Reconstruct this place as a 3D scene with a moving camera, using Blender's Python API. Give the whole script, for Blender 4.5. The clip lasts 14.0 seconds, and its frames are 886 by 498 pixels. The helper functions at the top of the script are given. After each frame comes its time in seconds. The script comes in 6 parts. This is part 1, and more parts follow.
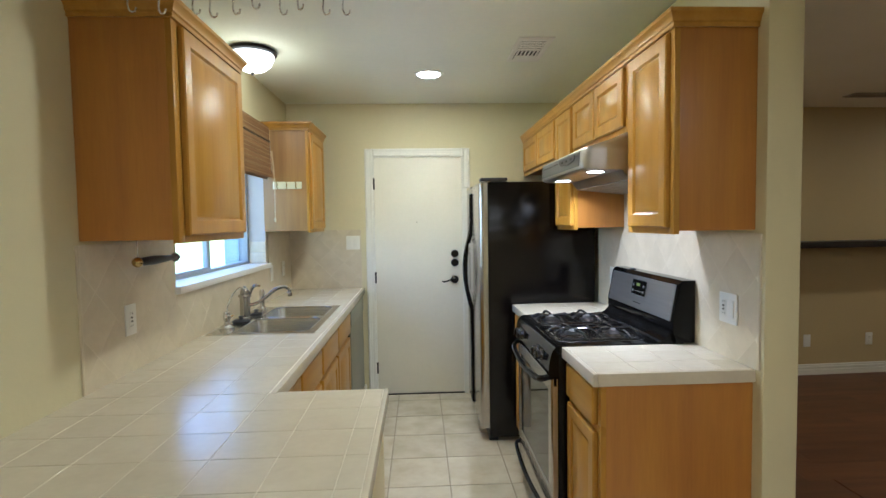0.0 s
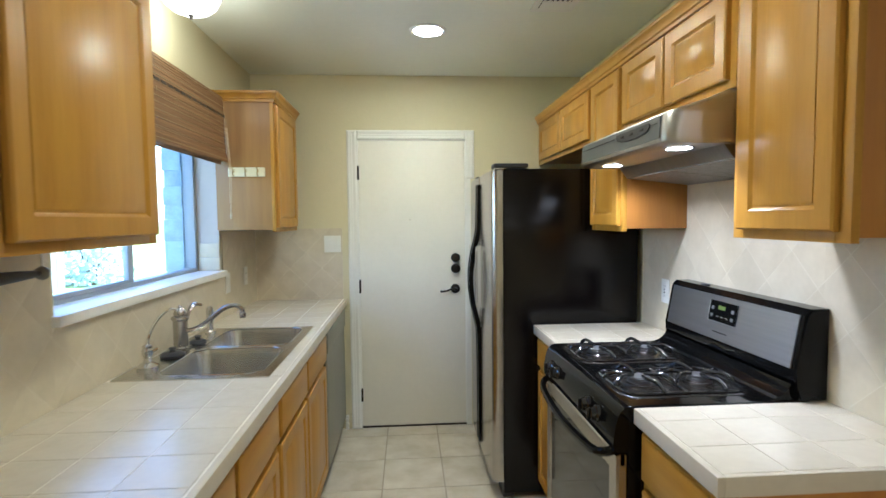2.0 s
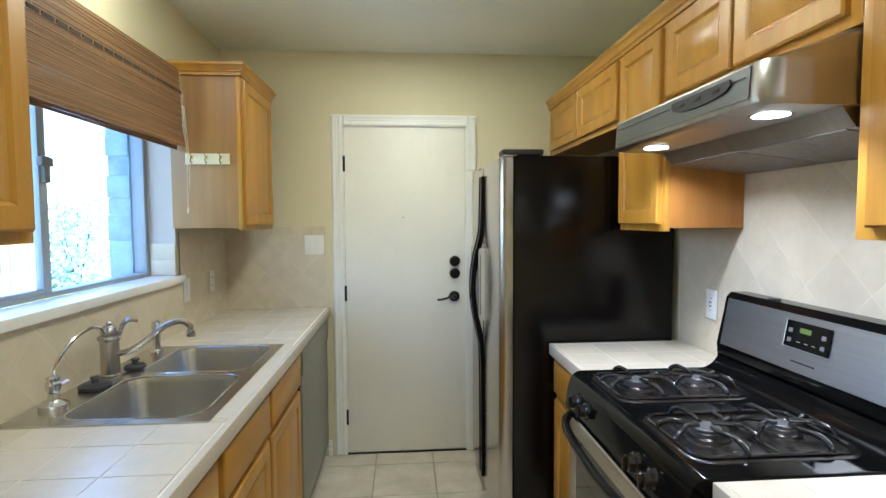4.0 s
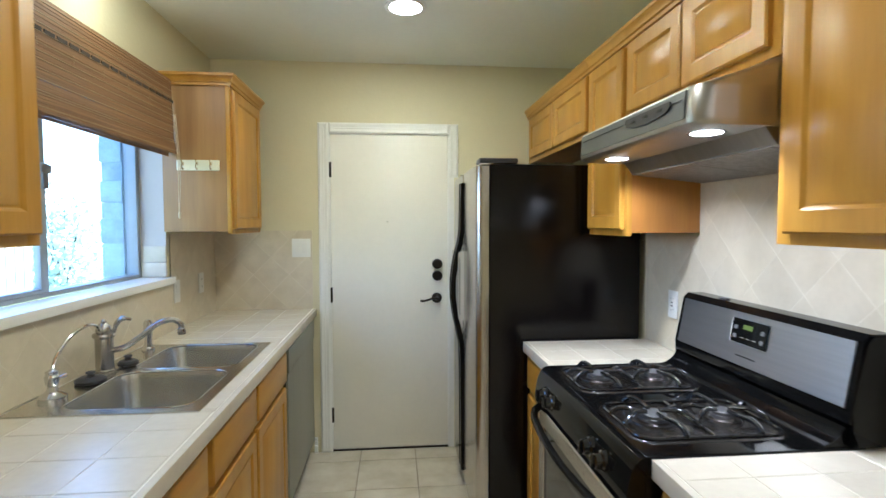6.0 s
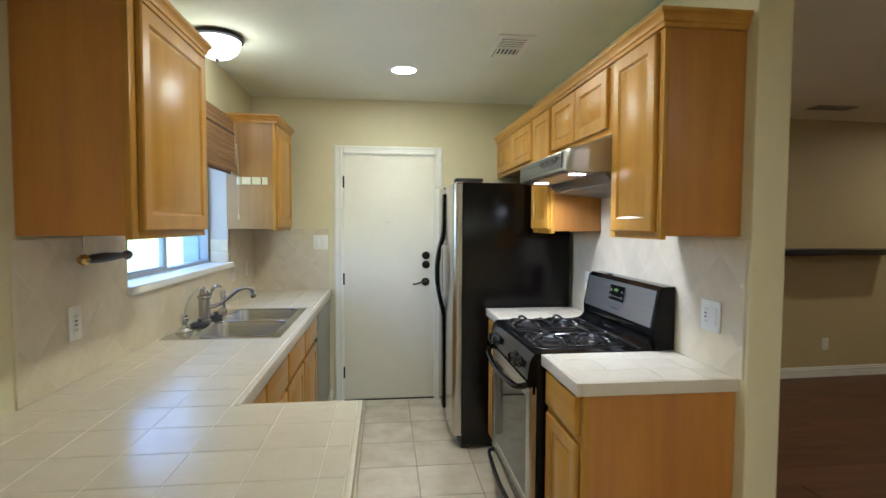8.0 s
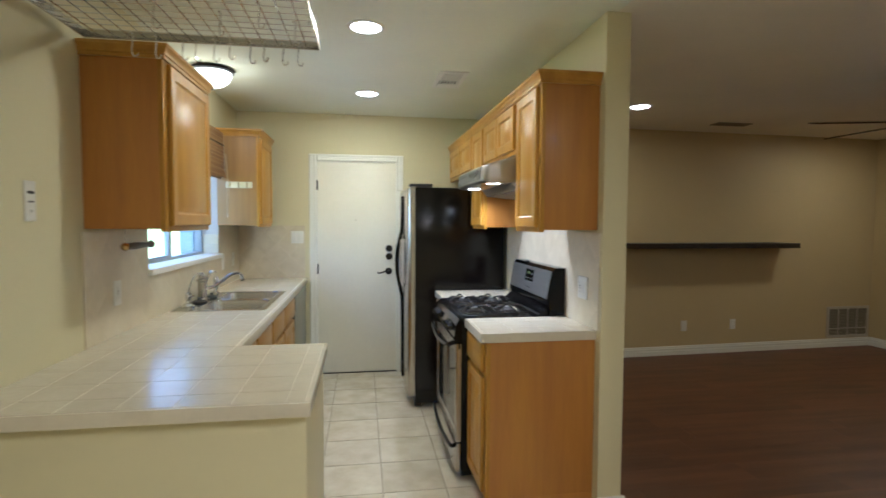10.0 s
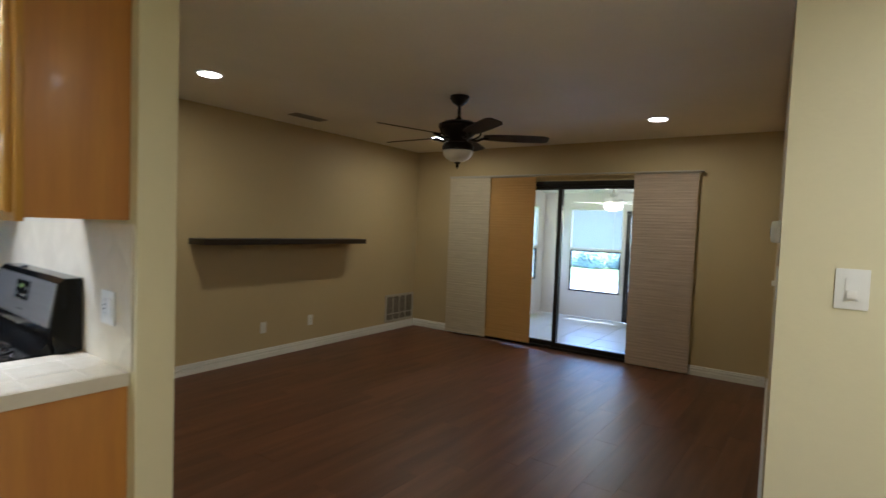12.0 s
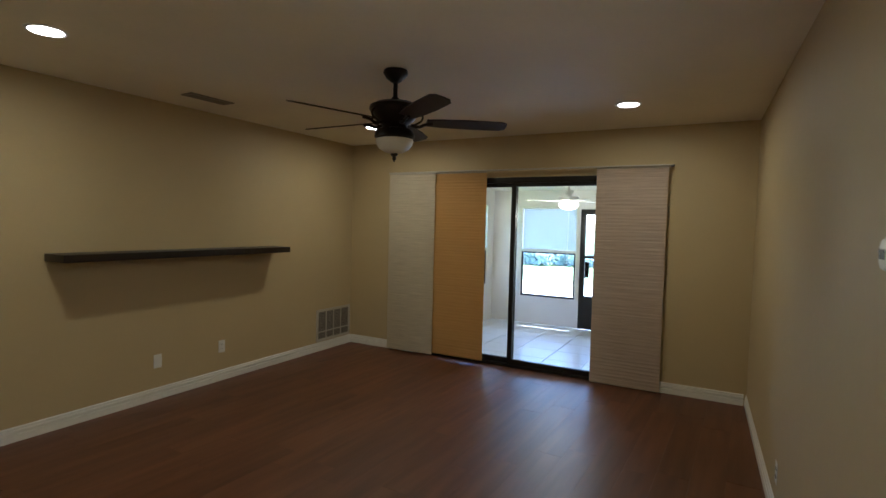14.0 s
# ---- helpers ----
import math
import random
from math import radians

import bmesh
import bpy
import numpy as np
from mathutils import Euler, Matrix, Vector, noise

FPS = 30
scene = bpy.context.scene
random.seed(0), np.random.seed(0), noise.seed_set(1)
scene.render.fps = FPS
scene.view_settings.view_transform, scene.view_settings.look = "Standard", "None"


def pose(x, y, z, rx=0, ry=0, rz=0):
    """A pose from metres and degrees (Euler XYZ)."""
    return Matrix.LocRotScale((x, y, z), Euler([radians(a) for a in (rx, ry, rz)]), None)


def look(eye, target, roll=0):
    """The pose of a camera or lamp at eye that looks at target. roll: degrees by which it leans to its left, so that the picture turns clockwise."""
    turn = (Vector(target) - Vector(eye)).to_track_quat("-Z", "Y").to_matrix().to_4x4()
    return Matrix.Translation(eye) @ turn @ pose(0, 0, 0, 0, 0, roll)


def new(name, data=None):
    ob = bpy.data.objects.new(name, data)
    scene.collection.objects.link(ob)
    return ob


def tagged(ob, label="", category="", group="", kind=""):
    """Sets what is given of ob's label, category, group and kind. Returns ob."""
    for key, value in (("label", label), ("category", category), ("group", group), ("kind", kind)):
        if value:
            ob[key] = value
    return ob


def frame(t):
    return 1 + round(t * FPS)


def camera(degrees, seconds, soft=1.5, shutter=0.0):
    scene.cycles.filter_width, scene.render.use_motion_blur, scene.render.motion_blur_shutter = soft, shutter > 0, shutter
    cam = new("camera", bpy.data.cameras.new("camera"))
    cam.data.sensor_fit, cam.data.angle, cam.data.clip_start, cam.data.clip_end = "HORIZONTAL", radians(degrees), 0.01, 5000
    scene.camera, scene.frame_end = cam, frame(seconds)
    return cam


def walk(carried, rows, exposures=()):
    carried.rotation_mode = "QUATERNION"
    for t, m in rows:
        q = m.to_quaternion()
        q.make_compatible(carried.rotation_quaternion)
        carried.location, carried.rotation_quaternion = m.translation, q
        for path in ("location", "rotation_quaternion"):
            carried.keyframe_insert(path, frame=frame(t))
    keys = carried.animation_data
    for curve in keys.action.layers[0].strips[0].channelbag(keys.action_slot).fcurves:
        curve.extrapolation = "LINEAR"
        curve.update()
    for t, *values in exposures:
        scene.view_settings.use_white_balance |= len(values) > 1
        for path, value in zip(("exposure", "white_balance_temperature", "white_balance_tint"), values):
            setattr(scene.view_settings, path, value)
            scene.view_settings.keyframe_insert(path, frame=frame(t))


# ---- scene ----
cam = camera(81.6, 14.0, shutter=0.5)
PATH = [
    (0, (0.152, -0.016, 1.479), (0.242, 1.979, 1.377), -0.9),
    (0.5, (0.145, 0.107, 1.474), (0.247, 2.102, 1.367), -0.9),
    (1, (0.114, 0.311, 1.482), (0.224, 2.305, 1.365), -0.6),
    (1.5, (0.089, 0.529, 1.509), (0.208, 2.521, 1.388), -0.8),
    (2, (0.111, 0.736, 1.486), (0.248, 2.728, 1.371), -0.6),
    (2.5, (0.144, 0.911, 1.487), (0.291, 2.902, 1.376), -0.7),
    (3, (0.133, 1.044, 1.481), (0.274, 3.036, 1.369), -0.3),
    (3.2, (0.128, 1.1, 1.479), (0.271, 3.092, 1.364), -0.3),
    (5.5, (0.171, 1.213, 1.453), (0.341, 3.203, 1.352), -0.1),
    (6, (0.176, 1.055, 1.473), (0.363, 3.044, 1.375), -0.1),
    (6.5, (0.181, 0.846, 1.476), (0.38, 2.834, 1.386), 0.0),
    (7, (0.138, 0.601, 1.473), (0.35, 2.587, 1.386), 0.1),
    (7.5, (0.107, 0.343, 1.474), (0.328, 2.328, 1.383), 0.2),
    (9.8, (0.156, -0.61, 1.478), (0.435, 1.366, 1.37), 0.3),
    (10, (0.194, -0.641, 1.473), (0.504, 1.332, 1.368), 0.3),
    (10.5, (0.293, -0.585, 1.457), (0.918, 1.311, 1.34), 0.9),
    (11, (0.393, -0.427, 1.436), (1.461, 1.261, 1.328), 1.7),
    (11.5, (0.487, -0.278, 1.449), (1.878, 1.156, 1.348), 2.1),
    (12, (0.619, -0.077, 1.46), (2.217, 1.122, 1.368), 2.2),
    (12.5, (0.764, 0.095, 1.476), (2.449, 1.169, 1.385), 1.9),
    (13, (0.934, 0.226, 1.468), (2.639, 1.267, 1.377), 1.8),
    (13.5, (1.123, 0.291, 1.465), (2.836, 1.319, 1.377), 1.5),
    (14, (1.311, 0.37, 1.529), (3.028, 1.39, 1.432), 1.4),
]
EXPOSURE = [(0, 3.3, 4900, 10), (14, 3.3, 4900, 10)]
walk(cam, [(t, look(eye, target, roll)) for t, eye, target, roll in PATH], EXPOSURE)

# ---- world, sun and lamps ----
SKY, SUN = 0.13, 3.8
DOWN_K, DOWN_L, FILL_D, DOME, HOOD, PORCH = 1.32, 0.76, 2.3, 0.44, 0.34, 2.2
WARM, WARM_D, WARM_L, COOLW = (1.0, 0.86, 0.54), (1.0, 0.84, 0.63), (1.0, 0.79, 0.42), (0.96, 0.885, 0.84)
world = bpy.data.worlds.new("world")
scene.world = world
world.use_nodes = True
wn = world.node_tree.nodes
sky = wn.new("ShaderNodeTexSky")
sky.sky_type, sky.sun_disc = "NISHITA", False
sky.sun_elevation, sky.sun_rotation = radians(62), radians(100)
wn["Background"].inputs["Strength"].default_value = SKY
world.node_tree.links.new(sky.outputs[0], wn["Background"].inputs["Color"])


def lamp(name, kind, m, energy, color, size=0.1, **more):
    data = bpy.data.lights.new(name, kind)
    data.energy, data.color = energy, color
    if kind == "AREA":
        data.shape, data.size = "DISK", size
    elif kind == "SUN":
        data.angle = radians(0.5)
    else:
        data.shadow_soft_size = size
    for k, v in more.items():
        if k == "spread":
            data.spread = radians(v)
        elif k == "size_y":
            data.shape, data.size_y = "RECTANGLE", v
    ob = new(name, data)
    ob.matrix_world = m
    return ob


lamp("sun", "SUN", look((20, 3.5, 37), (0, 0, 0)), SUN, (1, 0.96, 0.88))
CEIL = 2.485
K_DOWN = [(0.233, 3.504), (0.215, 2.11)]
L_DOWN = [(2.578, 3.55), (5.43, 3.66), (5.46, 1.208)]
# The dining pair is unseen, added as fill light for the near walls.
D_FILL = [(0.2, -1.5), (1.6, -0.9)]
for x, y in K_DOWN:
    lamp("downlight_lamp", "AREA", pose(x, y, CEIL - 0.012), DOWN_K, WARM, 0.12, spread=180)
for x, y in L_DOWN:
    lamp("downlight_lamp", "AREA", pose(x, y, CEIL - 0.012), DOWN_L, WARM_L, 0.12, spread=175)
# added fill lamps, no such source known
for x, y in D_FILL:
    lamp("downlight_lamp", "AREA", pose(x, y, CEIL - 0.012), FILL_D, WARM_D, 0.12, spread=170)
lamp("dome_lamp", "POINT", pose(-0.77, 3.03, CEIL - 0.15), DOME, WARM, 0.11)
for y in (2.27, 2.785):
    lamp("hood_lamp", "AREA", look((0.945, y, 1.682), (1.05, y, 0.9)), HOOD, COOLW, 0.06, spread=132)
lamp("porch_lamp", "POINT", pose(7.84, 2.43, 1.69), PORCH, WARM, 0.06)

# ---- materials ----


def mat(name, color, rough=0.5, metal=0.0, var=0.08, scale=3.0, fine=60.0, bump=0.0, bump_scale=200.0, stretch=(1, 1, 1), coat=0.0, emit=0.0, per_object=0.0, color2=None, spec=0.5, island=0.0):
    """A surface: base colour varied at two scales, roughness varied, fine relief."""
    m = bpy.data.materials.new(name)
    m.use_nodes = True
    nt = m.node_tree
    N, L = nt.nodes, nt.links
    b = N["Principled BSDF"]
    tc, info = N.new("ShaderNodeTexCoord"), N.new("ShaderNodeObjectInfo")
    add = N.new("ShaderNodeVectorMath")
    add.operation = "MULTIPLY_ADD"
    L.new(info.outputs["Random"], add.inputs[0])
    add.inputs[1].default_value = (31, 17, 23)
    L.new(tc.outputs["Object"], add.inputs[2])
    mp = N.new("ShaderNodeMapping")
    mp.inputs["Scale"].default_value = stretch
    L.new(add.outputs[0], mp.inputs["Vector"])

    def noise_at(sc, detail=4.0, src=mp):
        n = N.new("ShaderNodeTexNoise")
        n.inputs["Scale"].default_value, n.inputs["Detail"].default_value = sc, detail
        L.new(src.outputs[0], n.inputs["Vector"])
        return n

    big, small = noise_at(scale), noise_at(fine, 3)
    c2 = color2 or tuple(c * (1 - var * 2.2) for c in color)
    mix = N.new("ShaderNodeMix")
    mix.data_type = "RGBA"
    ramp = N.new("ShaderNodeMapRange")
    ramp.inputs["From Min"].default_value, ramp.inputs["From Max"].default_value = 0.32, 0.68
    L.new(big.outputs["Fac"], ramp.inputs["Value"])
    L.new(ramp.outputs[0], mix.inputs["Factor"])
    mix.inputs["A"].default_value, mix.inputs["B"].default_value = (*color, 1), (*c2, 1)
    hsv = N.new("ShaderNodeHueSaturation")
    L.new(mix.outputs["Result"], hsv.inputs["Color"])
    val = N.new("ShaderNodeMath")
    val.operation = "MULTIPLY_ADD"
    val.inputs[1].default_value, val.inputs[2].default_value = var * 2, 1 - var
    L.new(small.outputs["Fac"], val.inputs[0])
    v2 = N.new("ShaderNodeMath")
    v2.operation = "MULTIPLY_ADD"
    L.new(info.outputs["Random"], v2.inputs[0])
    v2.inputs[1].default_value = per_object
    L.new(val.outputs[0], v2.inputs[2])
    value = v2
    if island:
        geo, value = N.new("ShaderNodeNewGeometry"), N.new("ShaderNodeMath")
        value.operation = "MULTIPLY_ADD"
        L.new(geo.outputs["Random Per Island"], value.inputs[0])
        value.inputs[1].default_value = island
        L.new(v2.outputs[0], value.inputs[2])
    L.new(value.outputs[0], hsv.inputs["Value"])
    L.new(hsv.outputs[0], b.inputs["Base Color"])
    rr = N.new("ShaderNodeMapRange")
    rr.inputs["To Min"].default_value, rr.inputs["To Max"].default_value = rough * 0.85, min(1, rough * 1.15)
    L.new(small.outputs["Fac"], rr.inputs["Value"])
    if metal < 0.9:
        L.new(rr.outputs[0], b.inputs["Roughness"])
    else:
        L.new(mix.outputs["Result"], b.inputs["Base Color"])
        b.inputs["Roughness"].default_value = rough
    b.inputs["Specular IOR Level"].default_value = spec
    b.inputs["Metallic"].default_value = metal
    b.inputs["Coat Weight"].default_value = coat
    b.inputs["Coat Roughness"].default_value = 0.12
    if bump:
        bn = noise_at(bump_scale, 3)
        bp = N.new("ShaderNodeBump")
        bp.inputs["Strength"].default_value, bp.inputs["Distance"].default_value = bump, 0.002
        L.new(bn.outputs["Fac"], bp.inputs["Height"])
        L.new(bp.outputs[0], b.inputs["Normal"])
    if emit:
        b.inputs["Emission Color"].default_value = (*color, 1)
        b.inputs["Emission Strength"].default_value = emit
    return m


def oak(name, stretch, dark=1.0):
    a = (0.46 * dark, 0.246 * dark, 0.030 * dark)
    b = (0.37 * dark, 0.182 * dark, 0.020 * dark)
    return mat(name, a, 0.33, 0, 0.09, 1.0, 10.0, 0.22, 9.0, stretch, 0.0, 0, 0.06, b, spec=0.38)


M = dict(
    wall=mat("wall_paint", (0.66, 0.605, 0.39), 0.6, 0, 0.02, 1.5, 30, 0.35, 55),
    wall_l=mat("living_wall_paint", (0.52, 0.415, 0.225), 0.6, 0, 0.02, 1.5, 30, 0.35, 55),
    ceiling=mat("ceiling_paint", (0.81, 0.83, 0.72), 0.8, 0, 0.03, 1.2, 30, 0.4, 45),
    ceiling_l=mat("living_ceiling_paint", (0.88, 0.82, 0.69), 0.8, 0, 0.03, 1.2, 30, 0.4, 45),
    trim=mat("white_trim", (0.80, 0.79, 0.74), 0.35, 0, 0.02, 4, 40),
    door=mat("door_paint", (0.80, 0.77, 0.68), 0.4, 0, 0.03, 2, 30, 0.1, 40),
    oak=oak("honey_oak", (16, 16, 1.2)),
    oak_h=oak("honey_oak_across", (16, 1.2, 16)),
    oak_side=mat("oak_side", (0.45, 0.208, 0.030), 0.38, 0, 0.11, 1.0, 9.0, 0.2, 9.0, (14, 14, 1.0), 0.05, 0, 0.04, (0.37, 0.152, 0.030)),
    tile=mat("floor_tile", (0.62, 0.57, 0.46), 0.25, 0, 0.05, 6, 22, 0.12, 18, (1, 1, 1), 0, 0, 0.07, (0.50, 0.44, 0.33)),
    grout=mat("grout", (0.36, 0.31, 0.24), 0.85, 0, 0.1, 12, 90),
    ctile=mat("counter_tile", (0.62, 0.57, 0.465), 0.22, 0, 0.05, 9, 50, 0.05, 40, (1, 1, 1), 0, 0, 0.05, (0.58, 0.525, 0.42)),
    cgrout=mat("counter_grout", (0.74, 0.69, 0.58), 0.8, 0, 0.08, 12, 90),
    splash=mat("splash_tile", (0.62, 0.55, 0.41), 0.3, 0, 0.06, 8, 50, 0.05, 40, (1, 1, 1), 0, 0, 0.07, (0.55, 0.48, 0.345)),
    sgrout=mat("splash_grout", (0.78, 0.72, 0.58), 0.8, 0, 0.06, 12, 90),
    wood=mat("wood_floor", (0.078, 0.030, 0.0140), 0.40, 0, 0.20, 1.3, 8, 0.30, 14, (1.0, 9, 9), 0.0, 0, 0.22, (0.135, 0.055, 0.026), 0.40),
    steel=mat("brushed_steel", (0.52, 0.50, 0.47), 0.23, 1, 0.04, 3, 12, 0.0, 40, (1, 1, 8)),
    sink=mat("sink_steel", (0.60, 0.59, 0.54), 0.25, 1, 0.02, 2, 8),
    chrome=mat("chrome", (0.72, 0.72, 0.72), 0.08, 1, 0.02, 4, 60),
    black=mat("black_enamel", (0.004, 0.004, 0.004), 0.10, 0, 0.1, 4, 60, 0, 100, (1, 1, 1), 0.0, spec=0.17),
    blackside=mat("black_textured_side", (0.005, 0.004, 0.004), 0.08, 0, 0.1, 4, 60, 0.30, 150, spec=0.30),
    grate=mat("cast_iron", (0.018, 0.018, 0.019), 0.16, 0.0, 0.1, 20, 30, 0, 120, (1, 1, 1), 0.5),
    bronze=mat("dark_bronze", (0.022, 0.017, 0.013), 0.35, 0.6, 0.2, 10, 60),
    glassdark=mat("oven_glass", (0.016, 0.018, 0.014), 0.05, 0, 0.02, 4, 60, 0, 100, (1, 1, 1), 0.0),
    plastic=mat("white_plastic", (0.78, 0.77, 0.72), 0.35, 0, 0.02, 6, 60),
    slot=mat("dark_slot", (0.02, 0.018, 0.016), 0.6, 0, 0.05),
    darkplastic=mat("dark_plastic", (0.03, 0.03, 0.035), 0.4, 0, 0.05),
    shelf=mat("shelf_black", (0.016, 0.010, 0.008), 0.35, 0, 0.15, 3, 30),
    bamboo=mat("bamboo", (0.26, 0.145, 0.056), 0.55, 0, 0.16, 4, 40, 0.3, 60, (0.4, 0.4, 10), 0, 0, 0.1, (0.17, 0.086, 0.033), island=0.28),
    cord=mat("cord", (0.55, 0.42, 0.25), 0.7),
    ivory=mat("ivory_paint", (0.76, 0.70, 0.48), 0.45),
    brass=mat("brass", (0.55, 0.40, 0.16), 0.25, 1),
    panel_w=mat("woven_shade_cream", (0.66, 0.54, 0.43), 0.8, 0, 0.12, 4, 20, 0.5, 12, (1, 1, 30), 0, 0, 0, (0.50, 0.39, 0.30)),
    panel_y=mat("woven_shade_ochre", (0.60, 0.37, 0.12), 0.8, 0, 0.10, 4, 20, 0.3, 14, (1, 1, 30), 0, 0, 0, (0.53, 0.32, 0.10)),
    alu=mat("window_aluminium", (0.34, 0.38, 0.42), 0.45, 0.2, 0.04),
    bronze_frame=mat("dark_door_frame", (0.018, 0.015, 0.013), 0.4, 0.3, 0.1),
    porch=mat("porch_paint", (0.78, 0.74, 0.70), 0.6, 0, 0.03),
    porch_floor=mat("porch_tile", (0.62, 0.63, 0.60), 0.3, 0, 0.05, 3, 30),
    fanblade=mat("fan_blade_wood", (0.030, 0.014, 0.009), 0.6, 0, 0.2, 3, 20, 0.1, 30, (2, 16, 16)),
    bowl=mat("frosted_bowl", (0.80, 0.78, 0.74), 0.35, 0, 0.03),
    grass=mat("grass", (0.10, 0.17, 0.05), 0.9, 0, 0.3, 0.6, 30, 0.8, 40, (1, 1, 1), 0, 0, 0, (0.22, 0.27, 0.09)),
    leaf=mat("leaves", (0.09, 0.16, 0.04), 0.6, 0, 0.3, 0.8, 6, 0, 40, (1, 1, 1), 0, 0, 0.2, (0.05, 0.10, 0.03)),
    stone=mat("grey_blue_brick", (0.33, 0.42, 0.47), 0.85, 0, 0.15, 9, 50, 0.6, 60),
    concrete=mat("concrete", (0.42, 0.41, 0.38), 0.85, 0, 0.12, 2, 60, 0.4, 80),
    fence=mat("weathered_fence", (0.24, 0.22, 0.19), 0.85, 0, 0.2, 2, 20, 0.4, 30, (14, 14, 1)),
    trunk=mat("bark", (0.10, 0.075, 0.055), 0.9, 0, 0.3, 6, 30, 0.8, 30),
    display=mat("green_display", (0.10, 0.14, 0.03), 0.3, 0, 0.02, emit=0.02),
    lit=mat("lit_lens", (1.0, 0.92, 0.80), 0.4, 0, 0.0, emit=2.5),
    litbowl=mat("lit_glass_bowl", (1.0, 0.93, 0.76), 0.4, 0, 0.0, emit=0.45),
    grille_grey=mat("grille_paint", (0.50, 0.46, 0.38), 0.5, 0, 0.03),
    blind=mat("white_blind", (0.82, 0.80, 0.76), 0.7, 0, 0.03),
    # oak side greyed in its base colour for the window's daylight
    oak_pale=mat("oak_side_daylit", (0.37, 0.208, 0.062), 0.45, 0, 0.10, 1.0, 9.0, 0.2, 9.0, (14, 14, 1.0), 0.05, 0, 0.04, (0.26, 0.138, 0.045)),
    alu_light=mat("satin_metal", (0.20, 0.21, 0.22), 0.42, 1, 0.06, 3, 12, 0.0, 40, (1, 1, 1)),
    # grille paint darkened in its colour for the shade on louvres
    shaded_grille=mat("grille_paint_shaded", (0.24, 0.21, 0.17), 0.5, 0, 0.03),
    dim_key=mat("dim_key", (0.13, 0.13, 0.13), 0.4, 0, 0.03),
    filter=mat("filter_mesh", (0.30, 0.28, 0.25), 0.5, 0.8, 0.15, 60, 200, 0.8, 300),
    # pale colour for the daylight glowing through the shade's gaps
    reed=mat("pale_reed", (0.42, 0.30, 0.15), 0.5, 0, 0.1),
    pan=mat("smoky_pan_steel", (0.075, 0.065, 0.058), 0.32, 1, 0.15, 8, 30, 0.3, 25),
    pan_dark=mat("grimy_black_well", (0.030, 0.026, 0.022), 0.22, 0.3, 0.25, 12, 50, 0.3, 40),
    cap=mat("burner_cap_grey", (0.17, 0.17, 0.175), 0.42, 0.5, 0.15, 20, 60),
    panel_c=mat("woven_shade_ivory", (0.70, 0.62, 0.46), 0.8, 0, 0.12, 4, 20, 0.5, 12, (1, 1, 30), 0, 0, 0, (0.53, 0.46, 0.33)),
    # leaf colour lightened to carry the bright garden's glare
    leaf_glare=mat("glare_leaves", (0.42, 0.50, 0.46), 0.6, 0, 0.3, 0.8, 6, 0, 40, (1, 1, 1), 0, 0, 0.2, (0.34, 0.43, 0.38)),
    guard=mat("backguard_steel", (0.51, 0.50, 0.49), 0.38, 1, 0.04, 3, 12, 0.08, 6, (30, 1, 30)),
    dishwasher=mat("greenish_steel", (0.30, 0.31, 0.27), 0.30, 0.9, 0.05, 3, 12, 0.05, 6, (1, 30, 1)),
    steel_hood=mat("hood_steel", (0.50, 0.48, 0.45), 0.36, 1, 0.05, 3, 12, 0.05, 6, (1, 30, 1)),
    # white reveal paint, darkened in its colour as shade
    reveal=mat("reveal_paint_shaded", (0.50, 0.45, 0.39), 0.55, 0, 0.04, 3, 40),
    gloss_black=mat("gloss_black_knob", (0.006, 0.006, 0.006), 0.07, 0, 0.1, 4, 60, 0, 100, (1, 1, 1), 0.6, spec=0.5),
    sash=mat("sash_paint", (0.72, 0.70, 0.62), 0.4, 0, 0.04),
)


def glass_mat():
    m = bpy.data.materials.new("window_glass")
    m.use_nodes = True
    N, L = m.node_tree.nodes, m.node_tree.links
    N.remove(N["Principled BSDF"])
    mix, tr, gl, fr = (N.new("ShaderNode" + k) for k in ("MixShader", "BsdfTransparent", "BsdfGlossy", "Fresnel"))
    gl.inputs["Roughness"].default_value = 0.02
    fr.inputs["IOR"].default_value = 1.35
    tr.inputs["Color"].default_value = (0.93, 0.94, 0.97, 1)
    L.new(fr.outputs[0], mix.inputs[0])
    L.new(tr.outputs[0], mix.inputs[1])
    L.new(gl.outputs[0], mix.inputs[2])
    L.new(mix.outputs[0], N["Material Output"].inputs["Surface"])
    return m


M["glass"] = glass_mat()


def screen_mat():
    """A thin white blind cloth that daylight shines through."""
    m = bpy.data.materials.new("thin_blind_cloth")
    m.use_nodes = True
    N, L = m.node_tree.nodes, m.node_tree.links
    N.remove(N["Principled BSDF"])
    mix, tl, df, tr, mix2 = (N.new("ShaderNode" + k) for k in ("MixShader", "BsdfTranslucent", "BsdfDiffuse", "BsdfTransparent", "MixShader"))
    tl.inputs["Color"].default_value = (0.50, 0.55, 0.56, 1)
    df.inputs["Color"].default_value = (0.75, 0.76, 0.74, 1)
    mix.inputs[0].default_value, mix2.inputs[0].default_value = 0.35, 0.06
    L.new(tl.outputs[0], mix.inputs[1]), L.new(df.outputs[0], mix.inputs[2])
    L.new(mix.outputs[0], mix2.inputs[1]), L.new(tr.outputs[0], mix2.inputs[2])
    L.new(mix2.outputs[0], N["Material Output"].inputs["Surface"])
    return m


M["thin_blind"] = screen_mat()


